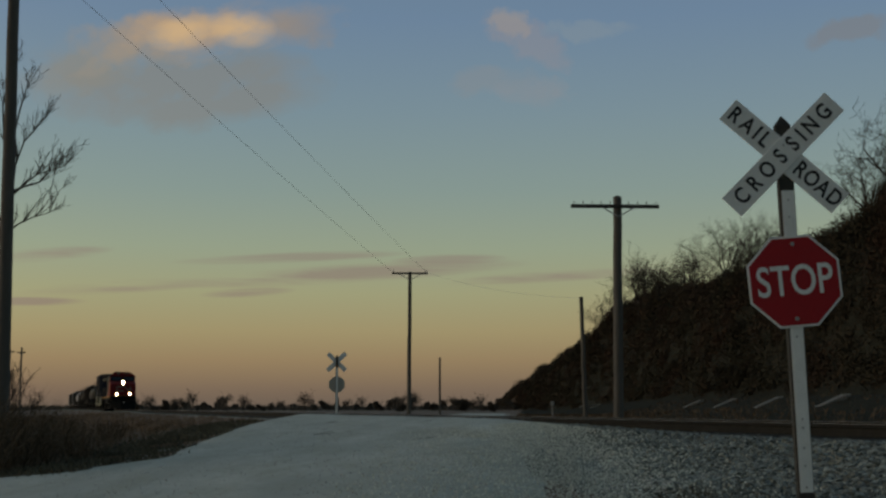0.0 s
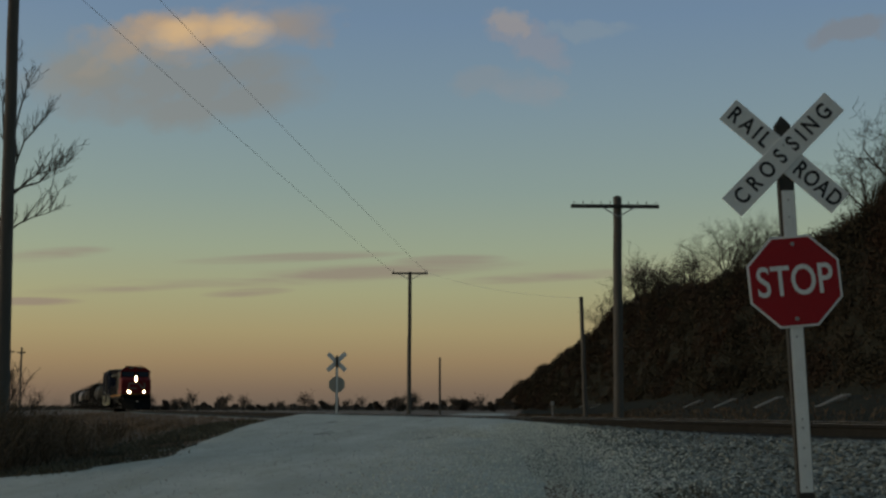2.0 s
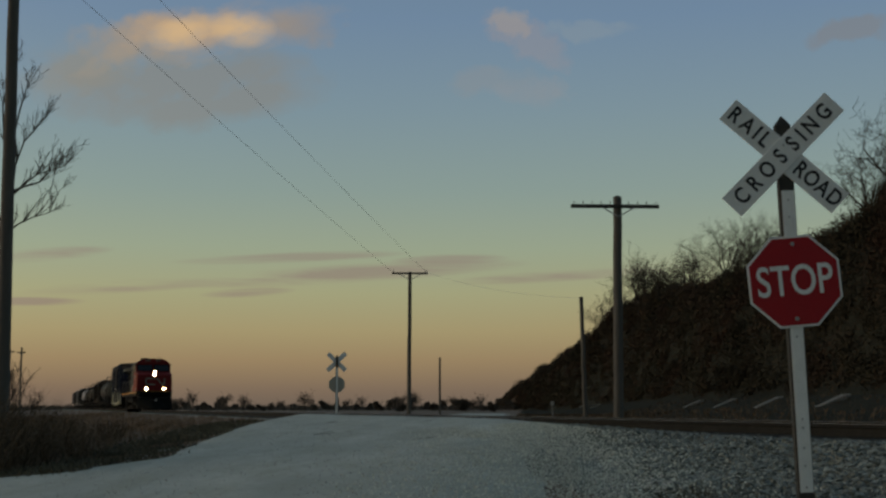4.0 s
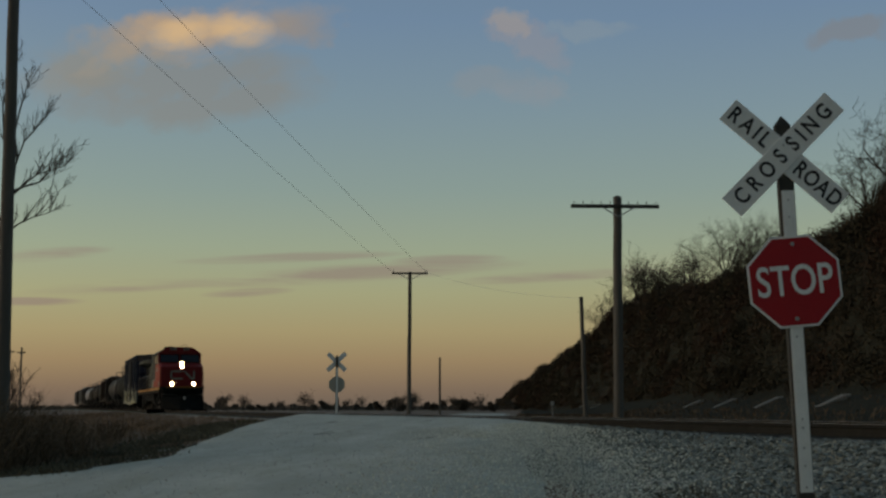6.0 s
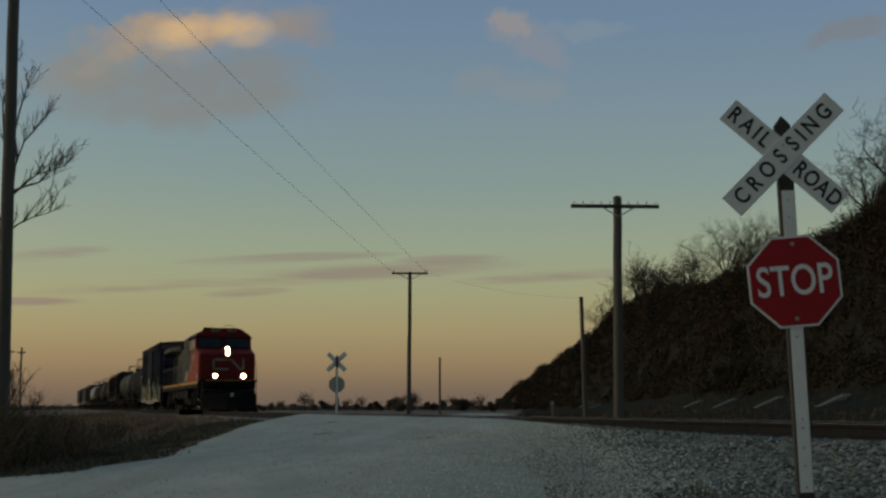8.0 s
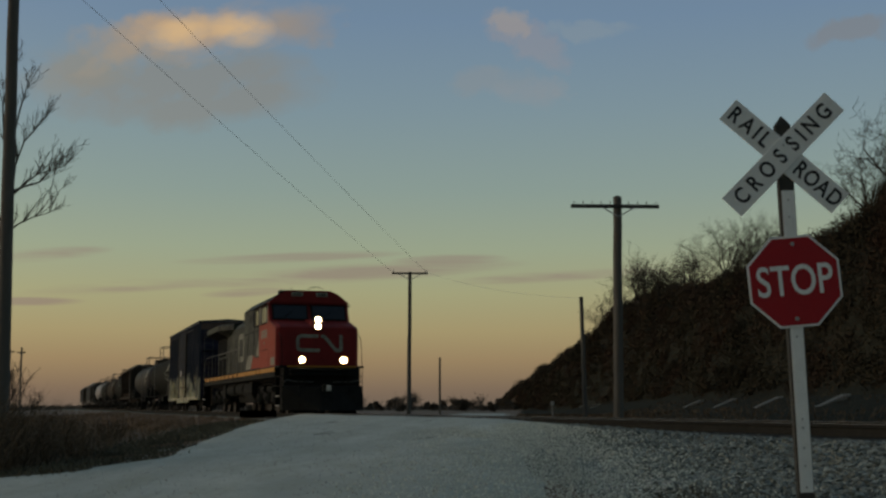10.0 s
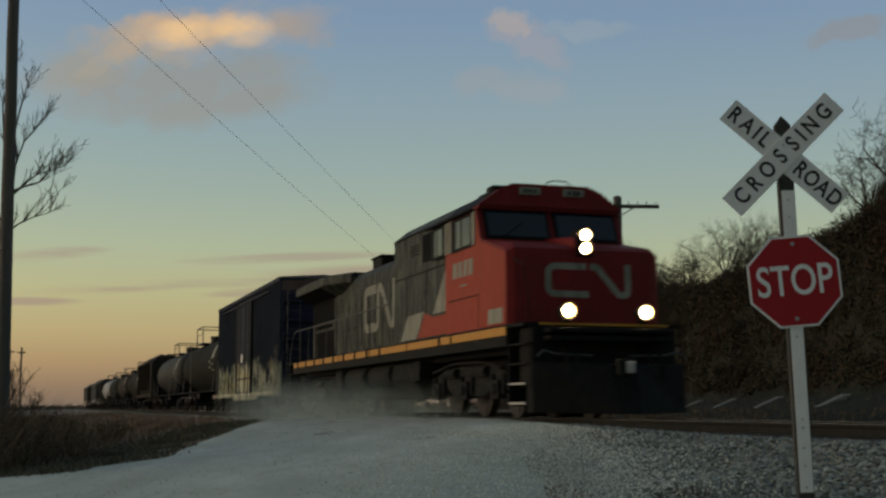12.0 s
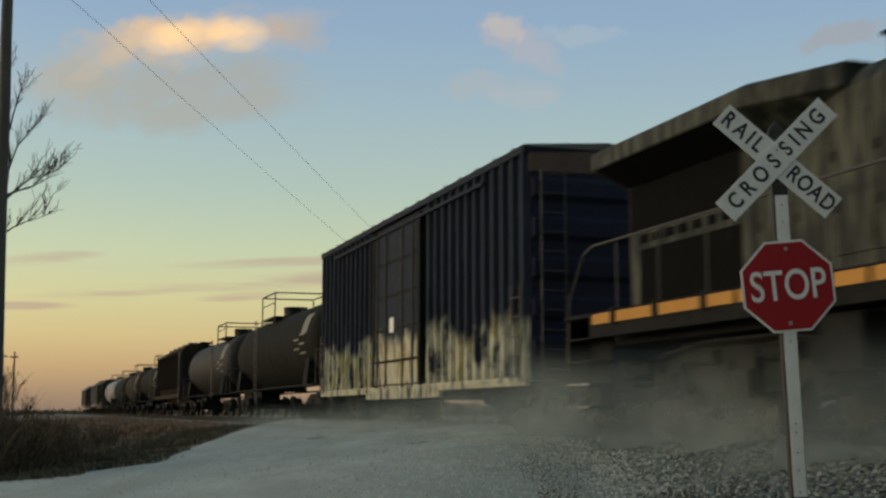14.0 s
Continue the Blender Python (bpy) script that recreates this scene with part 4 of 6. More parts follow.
    sn.add([(0.0, -1.48, 0.98), (0.62, -0.25, 0.92), (0.62, 0.25, 0.92), (0.0, 1.48, 0.98), (0.10, -1.48, 0.10), (0.95, -0.2, 0.08), (0.95, 0.2, 0.08), (0.10, 1.48, 0.10),
            (-0.2, -1.48, 0.98), (-0.2, 1.48, 0.98), (-0.2, -1.48, 0.10), (-0.2, 1.48, 0.10)],
           [(0, 1, 5, 4), (1, 2, 6, 5), (2, 3, 7, 6), (8, 0, 4, 10), (3, 9, 11, 7), (8, 9, 3, 2, 1, 0), (10, 4, 5, 6, 7, 11), (9, 8, 10, 11)])
    part("snow_plough", sn, LOCO_BLACK, lo, "black snow plough", 0.015)
    part("anticlimber", Shape().span((-0.14, -1.2, 1.36), (0.22, 1.2, 1.44)).span((-0.14, -1.2, 1.50), (0.22, 1.2, 1.58)), LOCO_BLACK, pl, bevel=0.01)
    part("deck_edge", Shape().span((-0.145, -1.25, 1.64), (-0.12, 1.25, 1.685)), LOCO_YELLOW, lo, "thin yellow edge of the front deck")
    nose_coupler = coupler(lo, 0.0, 1)
    part("knuckle", Shape().box((0.80, 0.05, 0.88), (0.05, 0.16, 0.20)), STEP_EDGE, nose_coupler, "worn bright knuckle face", 0.02)
    for k in (-1, 1):
        part("cut_lever", Shape().pipe([(0.12, k * 0.35, 1.10), (0.14, k * 1.05, 1.12), (0.16, k * 1.30, 1.18), (0.18, k * 1.42, 1.08)], 0.022, 6), HANDRAIL, lo, "worn uncoupling lever")
    coupler(lo, -22.4, -1)
    for y in (-0.9, -0.7, 0.7, 0.9):
        part("air_hose", Shape().pipe([(-0.1, y, 1.25), (0.2, y, 1.15), (0.34, y * 1.02, 0.8), (0.30, y * 0.98, 0.55)], 0.025, 6), LOCO_BLACK, lo)
    for y in (-0.753, 0.753):
        h = part("ditch_light", Shape().tube((-0.22, y, 1.89), (0.05, y, 1.89), 0.13, 0.16, 16, False).tube((-0.24, y, 1.89), (-0.2, y, 1.89), 0.05, 0.13, 16).box((-0.16, y, 1.74), (0.10, 0.12, 0.10)), LOCO_BLACK, lo, "lit ditch lamp on the front deck")
        part("lens", Shape().add([(0.0, y + 0.094 * math.cos(math.pi * i / 8), 1.89 + 0.094 * math.sin(math.pi * i / 8)) for i in range(16)] + [(0.012, y, 1.89)], [(i, (i + 1) % 16, 16) for i in range(16)]), LAMP, h, "glowing lens")
        part("glare_ring", halo_ring(-0.004, y, 1.89, 0.095, 0.124), LAMP_HALO, h, "warm glowing ring for the lamp's glare")
    h = part("headlight", Shape().prism([(-0.17, 2.98), (-0.17, 3.46), (-0.10, 3.53), (0.10, 3.53), (0.17, 3.46), (0.17, 2.98)], -1.25, -0.93, 0), LOCO_BLACK, lo, "twin headlight housing on the nose", 0.02)
    for z in (3.14, 3.39):
        part("lens", Shape().add([(-0.918, 0.082 * math.cos(math.pi * i / 8), z + 0.082 * math.sin(math.pi * i / 8)) for i in range(16)] + [(-0.905, 0, z)], [(i, (i + 1) % 16, 16) for i in range(16)]), LAMP, h, "glowing lens")
    for z in (3.14, 3.39):
        part("glare_ring", halo_ring(-0.922, 0.0, z, 0.083, 0.108), LAMP_HALO, h, "warm glowing ring for the lamp's glare")
        part("visor", Shape().tube((-0.94, 0, z), (-0.875, 0, z), 0.118, 0.122, 16, False), LOCO_BLACK, h)
    em = Shape()
    x0, x1 = -0.978, -0.970
    em.prism(band([(0.03, 2.80), (-0.735, 2.80), (-0.735, 2.28), (0.08, 2.28)], 0.12, 0.16), x0, x1, 0)
    em.prism(band([(0.12, 2.80), (0.24, 2.80), (0.70, 2.28), (0.88, 2.28), (0.88, 2.86)], 0.12, 0.10), x0, x1, 0)
    part("nose_emblem", em, LOCO_PALE, cab, "pale painted emblem")
    part("horn", Shape().tube((-6.6, 0.2, 4.62), (-6.0, 0.2, 4.62), 0.03, 0.09, 8).tube((-6.6, 0, 4.66), (-5.9, 0, 4.66), 0.03, 0.10, 8).box((-6.6, 0.1, 4.50), (0.1, 0.4, 0.2)), LOCO_BLACK, lo)
    part("antenna", Shape().span((-4.3, -0.25, 4.6), (-3.9, 0.25, 4.68)).tube((-3.6, -0.5, 4.6), (-3.6, -0.5, 4.8), 0.012, 0.012, 5), LOCO_PALE, lo)
    part("roof_grab_rail", Shape().pipe([(-3.0, 0.05, 4.60), (-3.0, 0.08, 4.74), (-3.0, 0.25, 4.79), (-3.0, 0.50, 4.78), (-3.0, 0.62, 4.70), (-3.0, 0.64, 4.60)], 0.014, 6), HANDRAIL, lo)
    part("roof_vent", Shape().span((-4.9, -0.75, 4.60), (-4.2, -0.30, 4.72)), LOCO_BLACK, lo, bevel=0.03)
    part("roof_vent", Shape().span((-3.5, -1.05, 4.48), (-3.1, -0.62, 4.66)), LOCO_BLACK, lo, bevel=0.03)
    # three-axle trucks
    for c in (-4.25, -17.6):
        t = part("truck", Shape().box((c, 0, 0.75), (4.2, 1.2, 0.3)), GRIME, lo, "dusty three-axle truck", 0.03)
        for k in (-1, 1):
            f = Shape()
            y0, y1 = k * 1.02, k * 1.18
            f.prism([(c - 2.45, 0.50), (c - 1.5, 0.62), (c - 1.0, 0.42), (c + 1.0, 0.42), (c + 1.5, 0.62), (c + 2.45, 0.50), (c + 2.45, 0.82), (c + 1.4, 1.02), (c - 1.4, 1.02), (c - 2.45, 0.82)], y0, y1, 1)
            for d in (-1.88, 0, 1.88):
                f.box((c + d, k * 1.22, 0.54), (0.42, 0.18, 0.36))
                f.tube((c + d, k * 1.22, 0.54), (c + d, k * 1.36, 0.54), 0.13, 0.11, 10)
                for e in (-0.33, 0.33):
                    f.tube((c + d + e, k * 1.2, 0.45), (c + d + e, k * 1.2, 0.85), 0.07, 0.07, 8)
            f.pipe([(c - 2.2, k * 1.26, 0.95), (c - 0.9, k * 1.26, 1.1), (c + 0.9, k * 1.26, 1.1), (c + 2.2, k * 1.26, 0.95)], 0.03, 6)
            f.tube((c - 1.3, k * 1.22, 0.9), (c - 0.6, k * 1.22, 0.9), 0.11, 0.11, 10)
            f.tube((c + 0.6, k * 1.22, 0.9), (c + 1.3, k * 1.22, 0.9), 0.11, 0.11, 10)
            part("side_frame", f, GRIME, t, bevel=0.012)
        for d in (-1.88, 0, 1.88):
            wheelset(t, c + d, 0.533, BIG_WHEELS, 1 / 15)
    part("fuel_tank", Shape().prism([(-1.35, 1.22), (-1.40, 0.85), (-1.15, 0.42), (1.15, 0.42), (1.40, 0.85), (1.35, 1.22)], -9.5, -7.6, 0).prism([(-0.80, 1.22), (-0.82, 0.60), (-0.7, 0.42), (0.7, 0.42), (0.82, 0.60), (0.80, 1.22)], -14.7, -9.45, 0), GRIME, lo, "dusty belly fuel tank", 0.03)
    for k in (-1, 1):
        for x in (-9.75, -12.35):
            part("air_reservoir", Shape().lathe([(x, 0.05, k * 1.12, 1.0), (x - 0.12, 0.28, k * 1.12, 1.0), (x - 2.15, 0.28, k * 1.12, 1.0), (x - 2.3, 0.05, k * 1.12, 1.0)], 14), GRIME, lo, "dusty air reservoir", smooth=True)
        part("tool_box", Shape().span((-15.75, k * 0.9, 0.62), (-14.95, k * 1.4, 1.25)), GRIME, lo, bevel=0.02)
        part("battery_box", Shape().span((-7.55, k * 1.0, 0.8), (-7.05, k * 1.42, 1.25)), GRIME, lo, bevel=0.02)
        part("sand_pipe", Shape().pipe([(-1.6, k * 1.2, 1.3), (-1.7, k * 1.1, 0.6), (-1.8, k * 0.9, 0.2)], 0.03, 6), GRIME, lo)
    MOVING.append((lo, rolling(0.0)))


make_locomotive()
# ---------------------------------------------------------------- freight cars


def painted_over(name, base, pale, top, rough=0.75):
    """Car paint whose lower third is patched and sprayed over, with a ragged upper edge."""
    m = mat(name, base, rough, spec=0.15, vary=0.22, scale=0.8, dirt=tuple(c * 1.7 + 0.02 for c in base), dirt_amount=0.3, stretch=(2.5, 2.5, 0.5))
    nt = m.node_tree
    N, L = nt.nodes.new, nt.links.new
    b = nt.nodes["Principled BSDF"]
    old = b.inputs["Base Color"].links[0].from_socket
    tc = N("ShaderNodeTexCoord")
    sep = N("ShaderNodeSeparateXYZ")
    L(tc.outputs["Object"], sep.inputs[0])
    mp = N("ShaderNodeMapping")
    mp.inputs["Scale"].default_value = (1.6, 1.6, 0.5)
    L(tc.outputs["Object"], mp.inputs[0])
    n1, n2 = N("ShaderNodeTexNoise"), N("ShaderNodeTexNoise")
    n1.inputs["Scale"].default_value, n1.inputs["Detail"].default_value = 0.55, 4
    drip, mq = N("ShaderNodeTexNoise"), N("ShaderNodeMapping")
    mq.inputs["Scale"].default_value = (4.5, 4.5, 0.35)
    L(tc.outputs["Object"], mq.inputs[0]), L(mq.outputs[0], drip.inputs[0])
    drip.inputs["Scale"].default_value, drip.inputs["Detail"].default_value = 1.7, 4
    n2.inputs["Scale"].default_value, n2.inputs["Detail"].default_value, n2.inputs["Roughness"].default_value = 1.5, 8, 0.68
    L(mp.outputs[0], n1.inputs[0]), L(mp.outputs[0], n2.inputs[0])
    edge = N("ShaderNodeMath")
    edge.operation = "MULTIPLY_ADD"
    L(n1.outputs[0], edge.inputs[0])
    edge.inputs[1].default_value, edge.inputs[2].default_value = 1.5, top - 1.0
    run_ = N("ShaderNodeMath")
    run_.operation = "MULTIPLY_ADD"
    L(drip.outputs[0], run_.inputs[0]), L(edge.outputs[0], run_.inputs[2])
    run_.inputs[1].default_value = 0.5
    d = N("ShaderNodeMath")
    d.operation = "SUBTRACT"
    L(run_.outputs[0], d.inputs[0]), L(sep.outputs[2], d.inputs[1])
    k = N("ShaderNodeMapRange")
    L(d.outputs[0], k.inputs[0])
    k.inputs[1].default_value, k.inputs[2].default_value = -0.12, 0.16
    hue = N("ShaderNodeValToRGB")
    L(n2.outputs[1], hue.inputs[0])
    cols = ((0.41, base), (0.45, tuple(c * 0.40 for c in pale)), (0.49, tuple(c * 0.85 for c in pale)), (0.53, pale), (0.57, (pale[0] * 0.95, pale[1] * 0.78, pale[2] * 0.40)), (0.605, (pale[0] * 0.5, pale[1] * 0.62, pale[2] * 0.5)), (0.65, (pale[0] * 0.5, pale[1] * 0.26, pale[2] * 0.2)))
    el = hue.color_ramp.elements
    while len(el) < len(cols):
        el.new(0.5)
    for e, (p, c) in zip(el, cols):
        e.position, e.color = p, (*c, 1)
    sepc = N("ShaderNodeSeparateColor")
    L(n2.outputs[1], sepc.inputs[0])
    L(sepc.outputs[1], hue.inputs[0])
    mx = N("ShaderNodeMix")
    mx.data_type = "RGBA"
    L(k.outputs[0], mx.inputs[0]), L(old, mx.inputs[6]), L(hue.outputs[0], mx.inputs[7])
    L(mx.outputs[2], b.inputs["Base Color"])
    return m


BLUE_CAR = painted_over("patched_blue_paint", (0.0125, 0.0195, 0.033), (0.46, 0.47, 0.37), 1.85)
BLUE_PLAIN = mat("plain_blue_paint", (0.016, 0.018, 0.038), 0.75, vary=0.3, scale=1.0, spec=0.25)
ROOF_STEEL = mat("weathered_roof_steel", (0.13, 0.125, 0.12), 0.6, metal=0.3, vary=0.25, scale=1.5)
TANK_GREY = mat("dirty_grey_tank", (0.0155, 0.0170, 0.0135), 0.8, spec=0.06, vary=0.3, scale=0.7, dirt=(0.026, 0.0265, 0.021), dirt_amount=0.45, stretch=(1.5, 1, 0.5))
TANK_BLACK = mat("sooty_black_tank", (0.0085, 0.0088, 0.0080), 0.65, spec=0.25, vary=0.3, scale=0.8, dirt=(0.021, 0.020, 0.018), dirt_amount=0.3)
TANK_WHITE = mat("stained_white_tank", (0.30, 0.30, 0.31), 0.6, vary=0.15, scale=0.7, dirt=(0.12, 0.11, 0.10), dirt_amount=0.5)
TANK_BROWN = mat("rusty_brown_car", (0.036, 0.028, 0.021), 0.8, spec=0.08, vary=0.25, scale=0.7, dirt=(0.028, 0.025, 0.020), dirt_amount=0.5)
FRAME_PALE = mat("pale_car_panel", (0.22, 0.215, 0.20), 0.7, vary=0.2, scale=0.8, dirt=(0.10, 0.09, 0.08), dirt_amount=0.5)


def make_boxcar(a):
    car = thing("boxcar", Matrix.Identity(4), "dark blue ribbed boxcar with ragged pale paint along its foot", "boxcar", "freight cars")
    L = 16.35
    part("body", Shape().span((-L, -1.50, 0.72), (0, 1.50, 4.80)), BLUE_CAR, car)
    part("underframe", Shape().span((-L - 0.1, -0.4, 0.55), (0.1, 0.4, 0.95)).span((-L, -1.5, 0.66), (0, 1.5, 0.715)).span((-10.2, -1.45, 0.5), (-5.6, 1.45, 0.66)), GRIME, car, "rusty underframe", 0.015)
    xs = [-0.12] + [-0.62 - 0.505 * i for i in range(11)] + [-L + 0.12] + [-L + 0.62 + 0.505 * i for i in range(11)]
    for k in (-1, 1):
        for x in xs:
            part("rib", Shape().prism([(x - 0.10, k * 1.501), (x - 0.055, k * 1.60), (x + 0.055, k * 1.60), (x + 0.10, k * 1.501)], 0.72, 4.70, 2), BLUE_CAR, car)
    for k in (-1, 1):
        part("top_rail", Shape().span((-L - 0.02, k * 1.49, 4.70), (0.02, k * 1.615, 4.84)), BLUE_CAR, car, bevel=0.01)
        part("side_sill", Shape().span((-L, k * 1.50, 0.64), (0, k * 1.605, 0.80)).span((-11.0, k * 1.50, 0.50), (-4.9, k * 1.60, 0.64)), BLUE_CAR, car, bevel=0.01)
        door = part("sliding_door", Shape().span((-10.0, k * 1.52, 0.84), (-6.35, k * 1.63, 4.42)), BLUE_CAR, car, "blue sliding door", 0.01)
        bars = Shape()
        for x in (-9.7, -8.9, -7.5, -6.65):
            bars.tube((x, k * 1.66, 0.75), (x, k * 1.66, 4.5), 0.022, 0.022, 6)
        part("lock_bar", bars, HANDRAIL, door)
        hb = Shape()
        for z in (1.35, 2.1, 2.9, 3.7):
            hb.span((-9.95, k * 1.632, z), (-6.4, k * 1.648, z + 0.06))
        part("door_stiffener", hb, LOCO_BLACK, door)
        for x in (-10.12, -6.24):
            part("door_post", Shape().span((x - 0.09, k * 1.50, 0.80), (x + 0.09, k * 1.645, 4.60)), LOCO_BLACK, car, "dark door post", 0.008)
        part("placard", Shape().span((-8.55, k * 1.652, 2.05), (-8.2, k * 1.660, 2.40)), SIGN_WHITE, door, "small white placard")
        part("door_track", Shape().span((-14.5, k * 1.605, 4.46), (-2.0, k * 1.66, 4.53)), BLUE_CAR, car)
        ladder(car, -0.35, k * 1.64, 0.7, 2.4, 0.45)
        ladder(car, -L + 0.35, k * 1.64, 0.7, 2.4, 0.45)
    part("roof", Shape().prism([(-1.60, 4.845), (0, 4.96), (1.60, 4.845), (1.60, 4.81), (-1.60, 4.81)], -L - 0.04, 0.04, 0), ROOF_STEEL, car, "weathered steel roof")
    seams = Shape()
    for i in range(17):
        seams.prism([(-1.60, 4.85), (0, 4.965), (1.60, 4.85), (1.60, 4.88), (0, 4.995), (-1.60, 4.88)], -L + i * 0.985 - 0.03, -L + i * 0.985 + 0.03, 0)
    part("roof_seams", seams, ROOF_STEEL, car)
    for x, w in ((0.0, 1), (-L, -1)):
        e = Shape()
        for i in range(5):
            z = 1.05 + i * 0.70
            e.prism([(x, z), (x + w * 0.09, z + 0.10), (x + w * 0.09, z + 0.36), (x, z + 0.46)], -1.46, 1.46, 1)
        part("end_corrugation", e, BLUE_PLAIN, car)
        part("end_wall", Shape().span((x, -1.50, 0.73), (x + w * 0.006, 1.50, 4.79)), BLUE_PLAIN, car, "plain dark blue end wall")
        part("end_cap", Shape().prism([(-1.5, 4.70), (0, 4.80), (1.5, 4.70), (1.5, 4.38), (-1.5, 4.38)], x, x + w * 0.03, 0), mat("faded_rust_end", (0.10, 0.065, 0.05), 0.8, vary=0.3, scale=1.5), car, "faded brown end panel")
        ladder(car, x + w * 0.13, -1.1, 0.8, 4.4, 0.45, False)
        coupler(car, x, w)
    part("brake_wheel", Shape().tube((0.16, 0.75, 2.9), (0.19, 0.75, 2.9), 0.28, 0.28, 14), GRIME, car)
    for x in (-2.3, -L + 2.3):
        freight_truck(car, x, 1 / 30)
    MOVING.append((car, rolling(a)))


def make_tank_car(a, L, paint, label, r=1.5, patch=None, step=1 / 30, rail_at=0.5, rail_h=0.55):
    car = thing("tank_car", Matrix.Identity(4), label, "tank car", "freight cars")
    zc = 1.12 + r
    x0, x1 = -0.9, -L + 0.9
    rings = [(x0, 0.05, 0, zc), (x0 - 0.08, r * 0.5, 0, zc), (x0 - 0.22, r * 0.80, 0, zc), (x0 - 0.45, r * 0.96, 0, zc), (x0 - 0.7, r, 0, zc)]
    mid = [(x0 - 0.7 + (x1 - x0 + 1.4) * i / 6, r, 0, zc) for i in range(1, 6)]
    rings += mid + [(x1 + 0.7, r, 0, zc), (x1 + 0.45, r * 0.96, 0, zc), (x1 + 0.22, r * 0.80, 0, zc), (x1 + 0.08, r * 0.5, 0, zc), (x1, 0.05, 0, zc)]
    part("tank", Shape().lathe(rings, 28), paint, car, smooth=True)
    for x in (x0 - 2.2, (x0 + x1) / 2, x1 + 2.2):
        part("weld_band", Shape().lathe([(x - 0.035, r + 0.008, 0, zc), (x + 0.035, r + 0.008, 0, zc)], 28), paint, car, smooth=True)
    for xa, xb in ((-1.9, 0.0), (-L, -L + 1.9)):
        part("stub_sill", Shape().span((xa, -0.4, 0.70), (xb, 0.4, 1.15)), GRIME, car, bevel=0.02)
    for x in (-2.1, -L + 2.1):
        part("saddle", Shape().prism([(-1.35, 1.9), (-1.45, 1.05), (1.45, 1.05), (1.35, 1.9), (0.7, 1.25), (-0.7, 1.25)], x - 0.3, x + 0.3, 0), GRIME, car)
        freight_truck(car, x, step)
    m = -L * rail_at
    dome = part("dome", Shape().tube((m, 0, zc + r - 0.08), (m, 0, zc + r + 0.30), 0.42, 0.42, 16).tube((m, 0, zc + r + 0.30), (m, 0, zc + r + 0.36), 0.46, 0.40, 16), TANK_BLACK, car, "valve dome", smooth=True)
    for dx, h in ((0.9, 0.3), (-0.95, 0.22)):
        part("valve", Shape().tube((m + dx, 0.2, zc + r - 0.08), (m + dx, 0.2, zc + r + h), 0.12, 0.12, 10), TANK_BLACK, car)
    part("platform", Shape().span((m - 1.4, -1.05, zc + r - 0.14), (m + 1.4, -0.45, zc + r - 0.09)).span((m - 1.4, 0.45, zc + r - 0.14), (m + 1.4, 1.05, zc + r - 0.09)), TANK_BLACK, car)
    rail = Shape()
    z0, z1 = zc + r - 0.1, zc + r + rail_h
    for y in (-1.03, 1.03):
        for x in (m - 1.38, m + 1.38):
            rail.tube((x, y, z0 - 0.3), (x, y, z1), 0.028, 0.028, 6)
        rail.pipe([(m - 1.38, y, z1), (m + 1.38, y, z1)], 0.028, 6).pipe([(m - 1.38, y, z1 - rail_h * 0.48), (m + 1.38, y, z1 - rail_h * 0.48)], 0.02, 6)
    for x in (m - 1.38, m + 1.38):
        rail.pipe([(x, -1.03, z1), (x, 1.03, z1)], 0.028, 6)
    part("railing", rail, HANDRAIL, car, "railing round the dome platform")
    for k in (-1, 1):
        ladder(car, m, k * (r + 0.12), 0.8, zc + r - 0.2, 0.45)
        part("running_board", Shape().span((-L + 0.2, k * 1.3, 1.02), (-0.2, k * 1.55, 1.07)), GRIME, car)
        for x in (-0.15, -L + 0.15):
            part("end_handrail", Shape().pipe([(x, k * 1.5, 1.05), (x, k * 1.5, 2.1), (x, -k * 0.1, 2.1)], 0.02, 6), HANDRAIL, car)
        if patch:
            q = Shape()
            for i in range(7):
                g = 0.62 - 0.07 * i
                q.box((-2.6, k * (r + 0.006) * math.cos(g), zc + (r + 0.006) * math.sin(g)), (0.9, 0.012, 0.11), Matrix.Rotation(k * g, 4, "X"))
            part("pale_panel", q, patch, car, "pale stencil panel")
            marks = Shape()
            for i in range(5):
                g = 0.15 - 0.11 * i
                marks.box((-2.9 - 0.9 * (i % 2), k * (r + 0.006) * math.cos(g), zc + (r + 0.006) * math.sin(g)), (0.8, 0.012, 0.06), Matrix.Rotation(k * g, 4, "X"))
            part("stencil_bars", marks, patch, car)
    coupler(car, 0.0, 1)
    coupler(car, -L, -1)
    MOVING.append((car, rolling(a)))


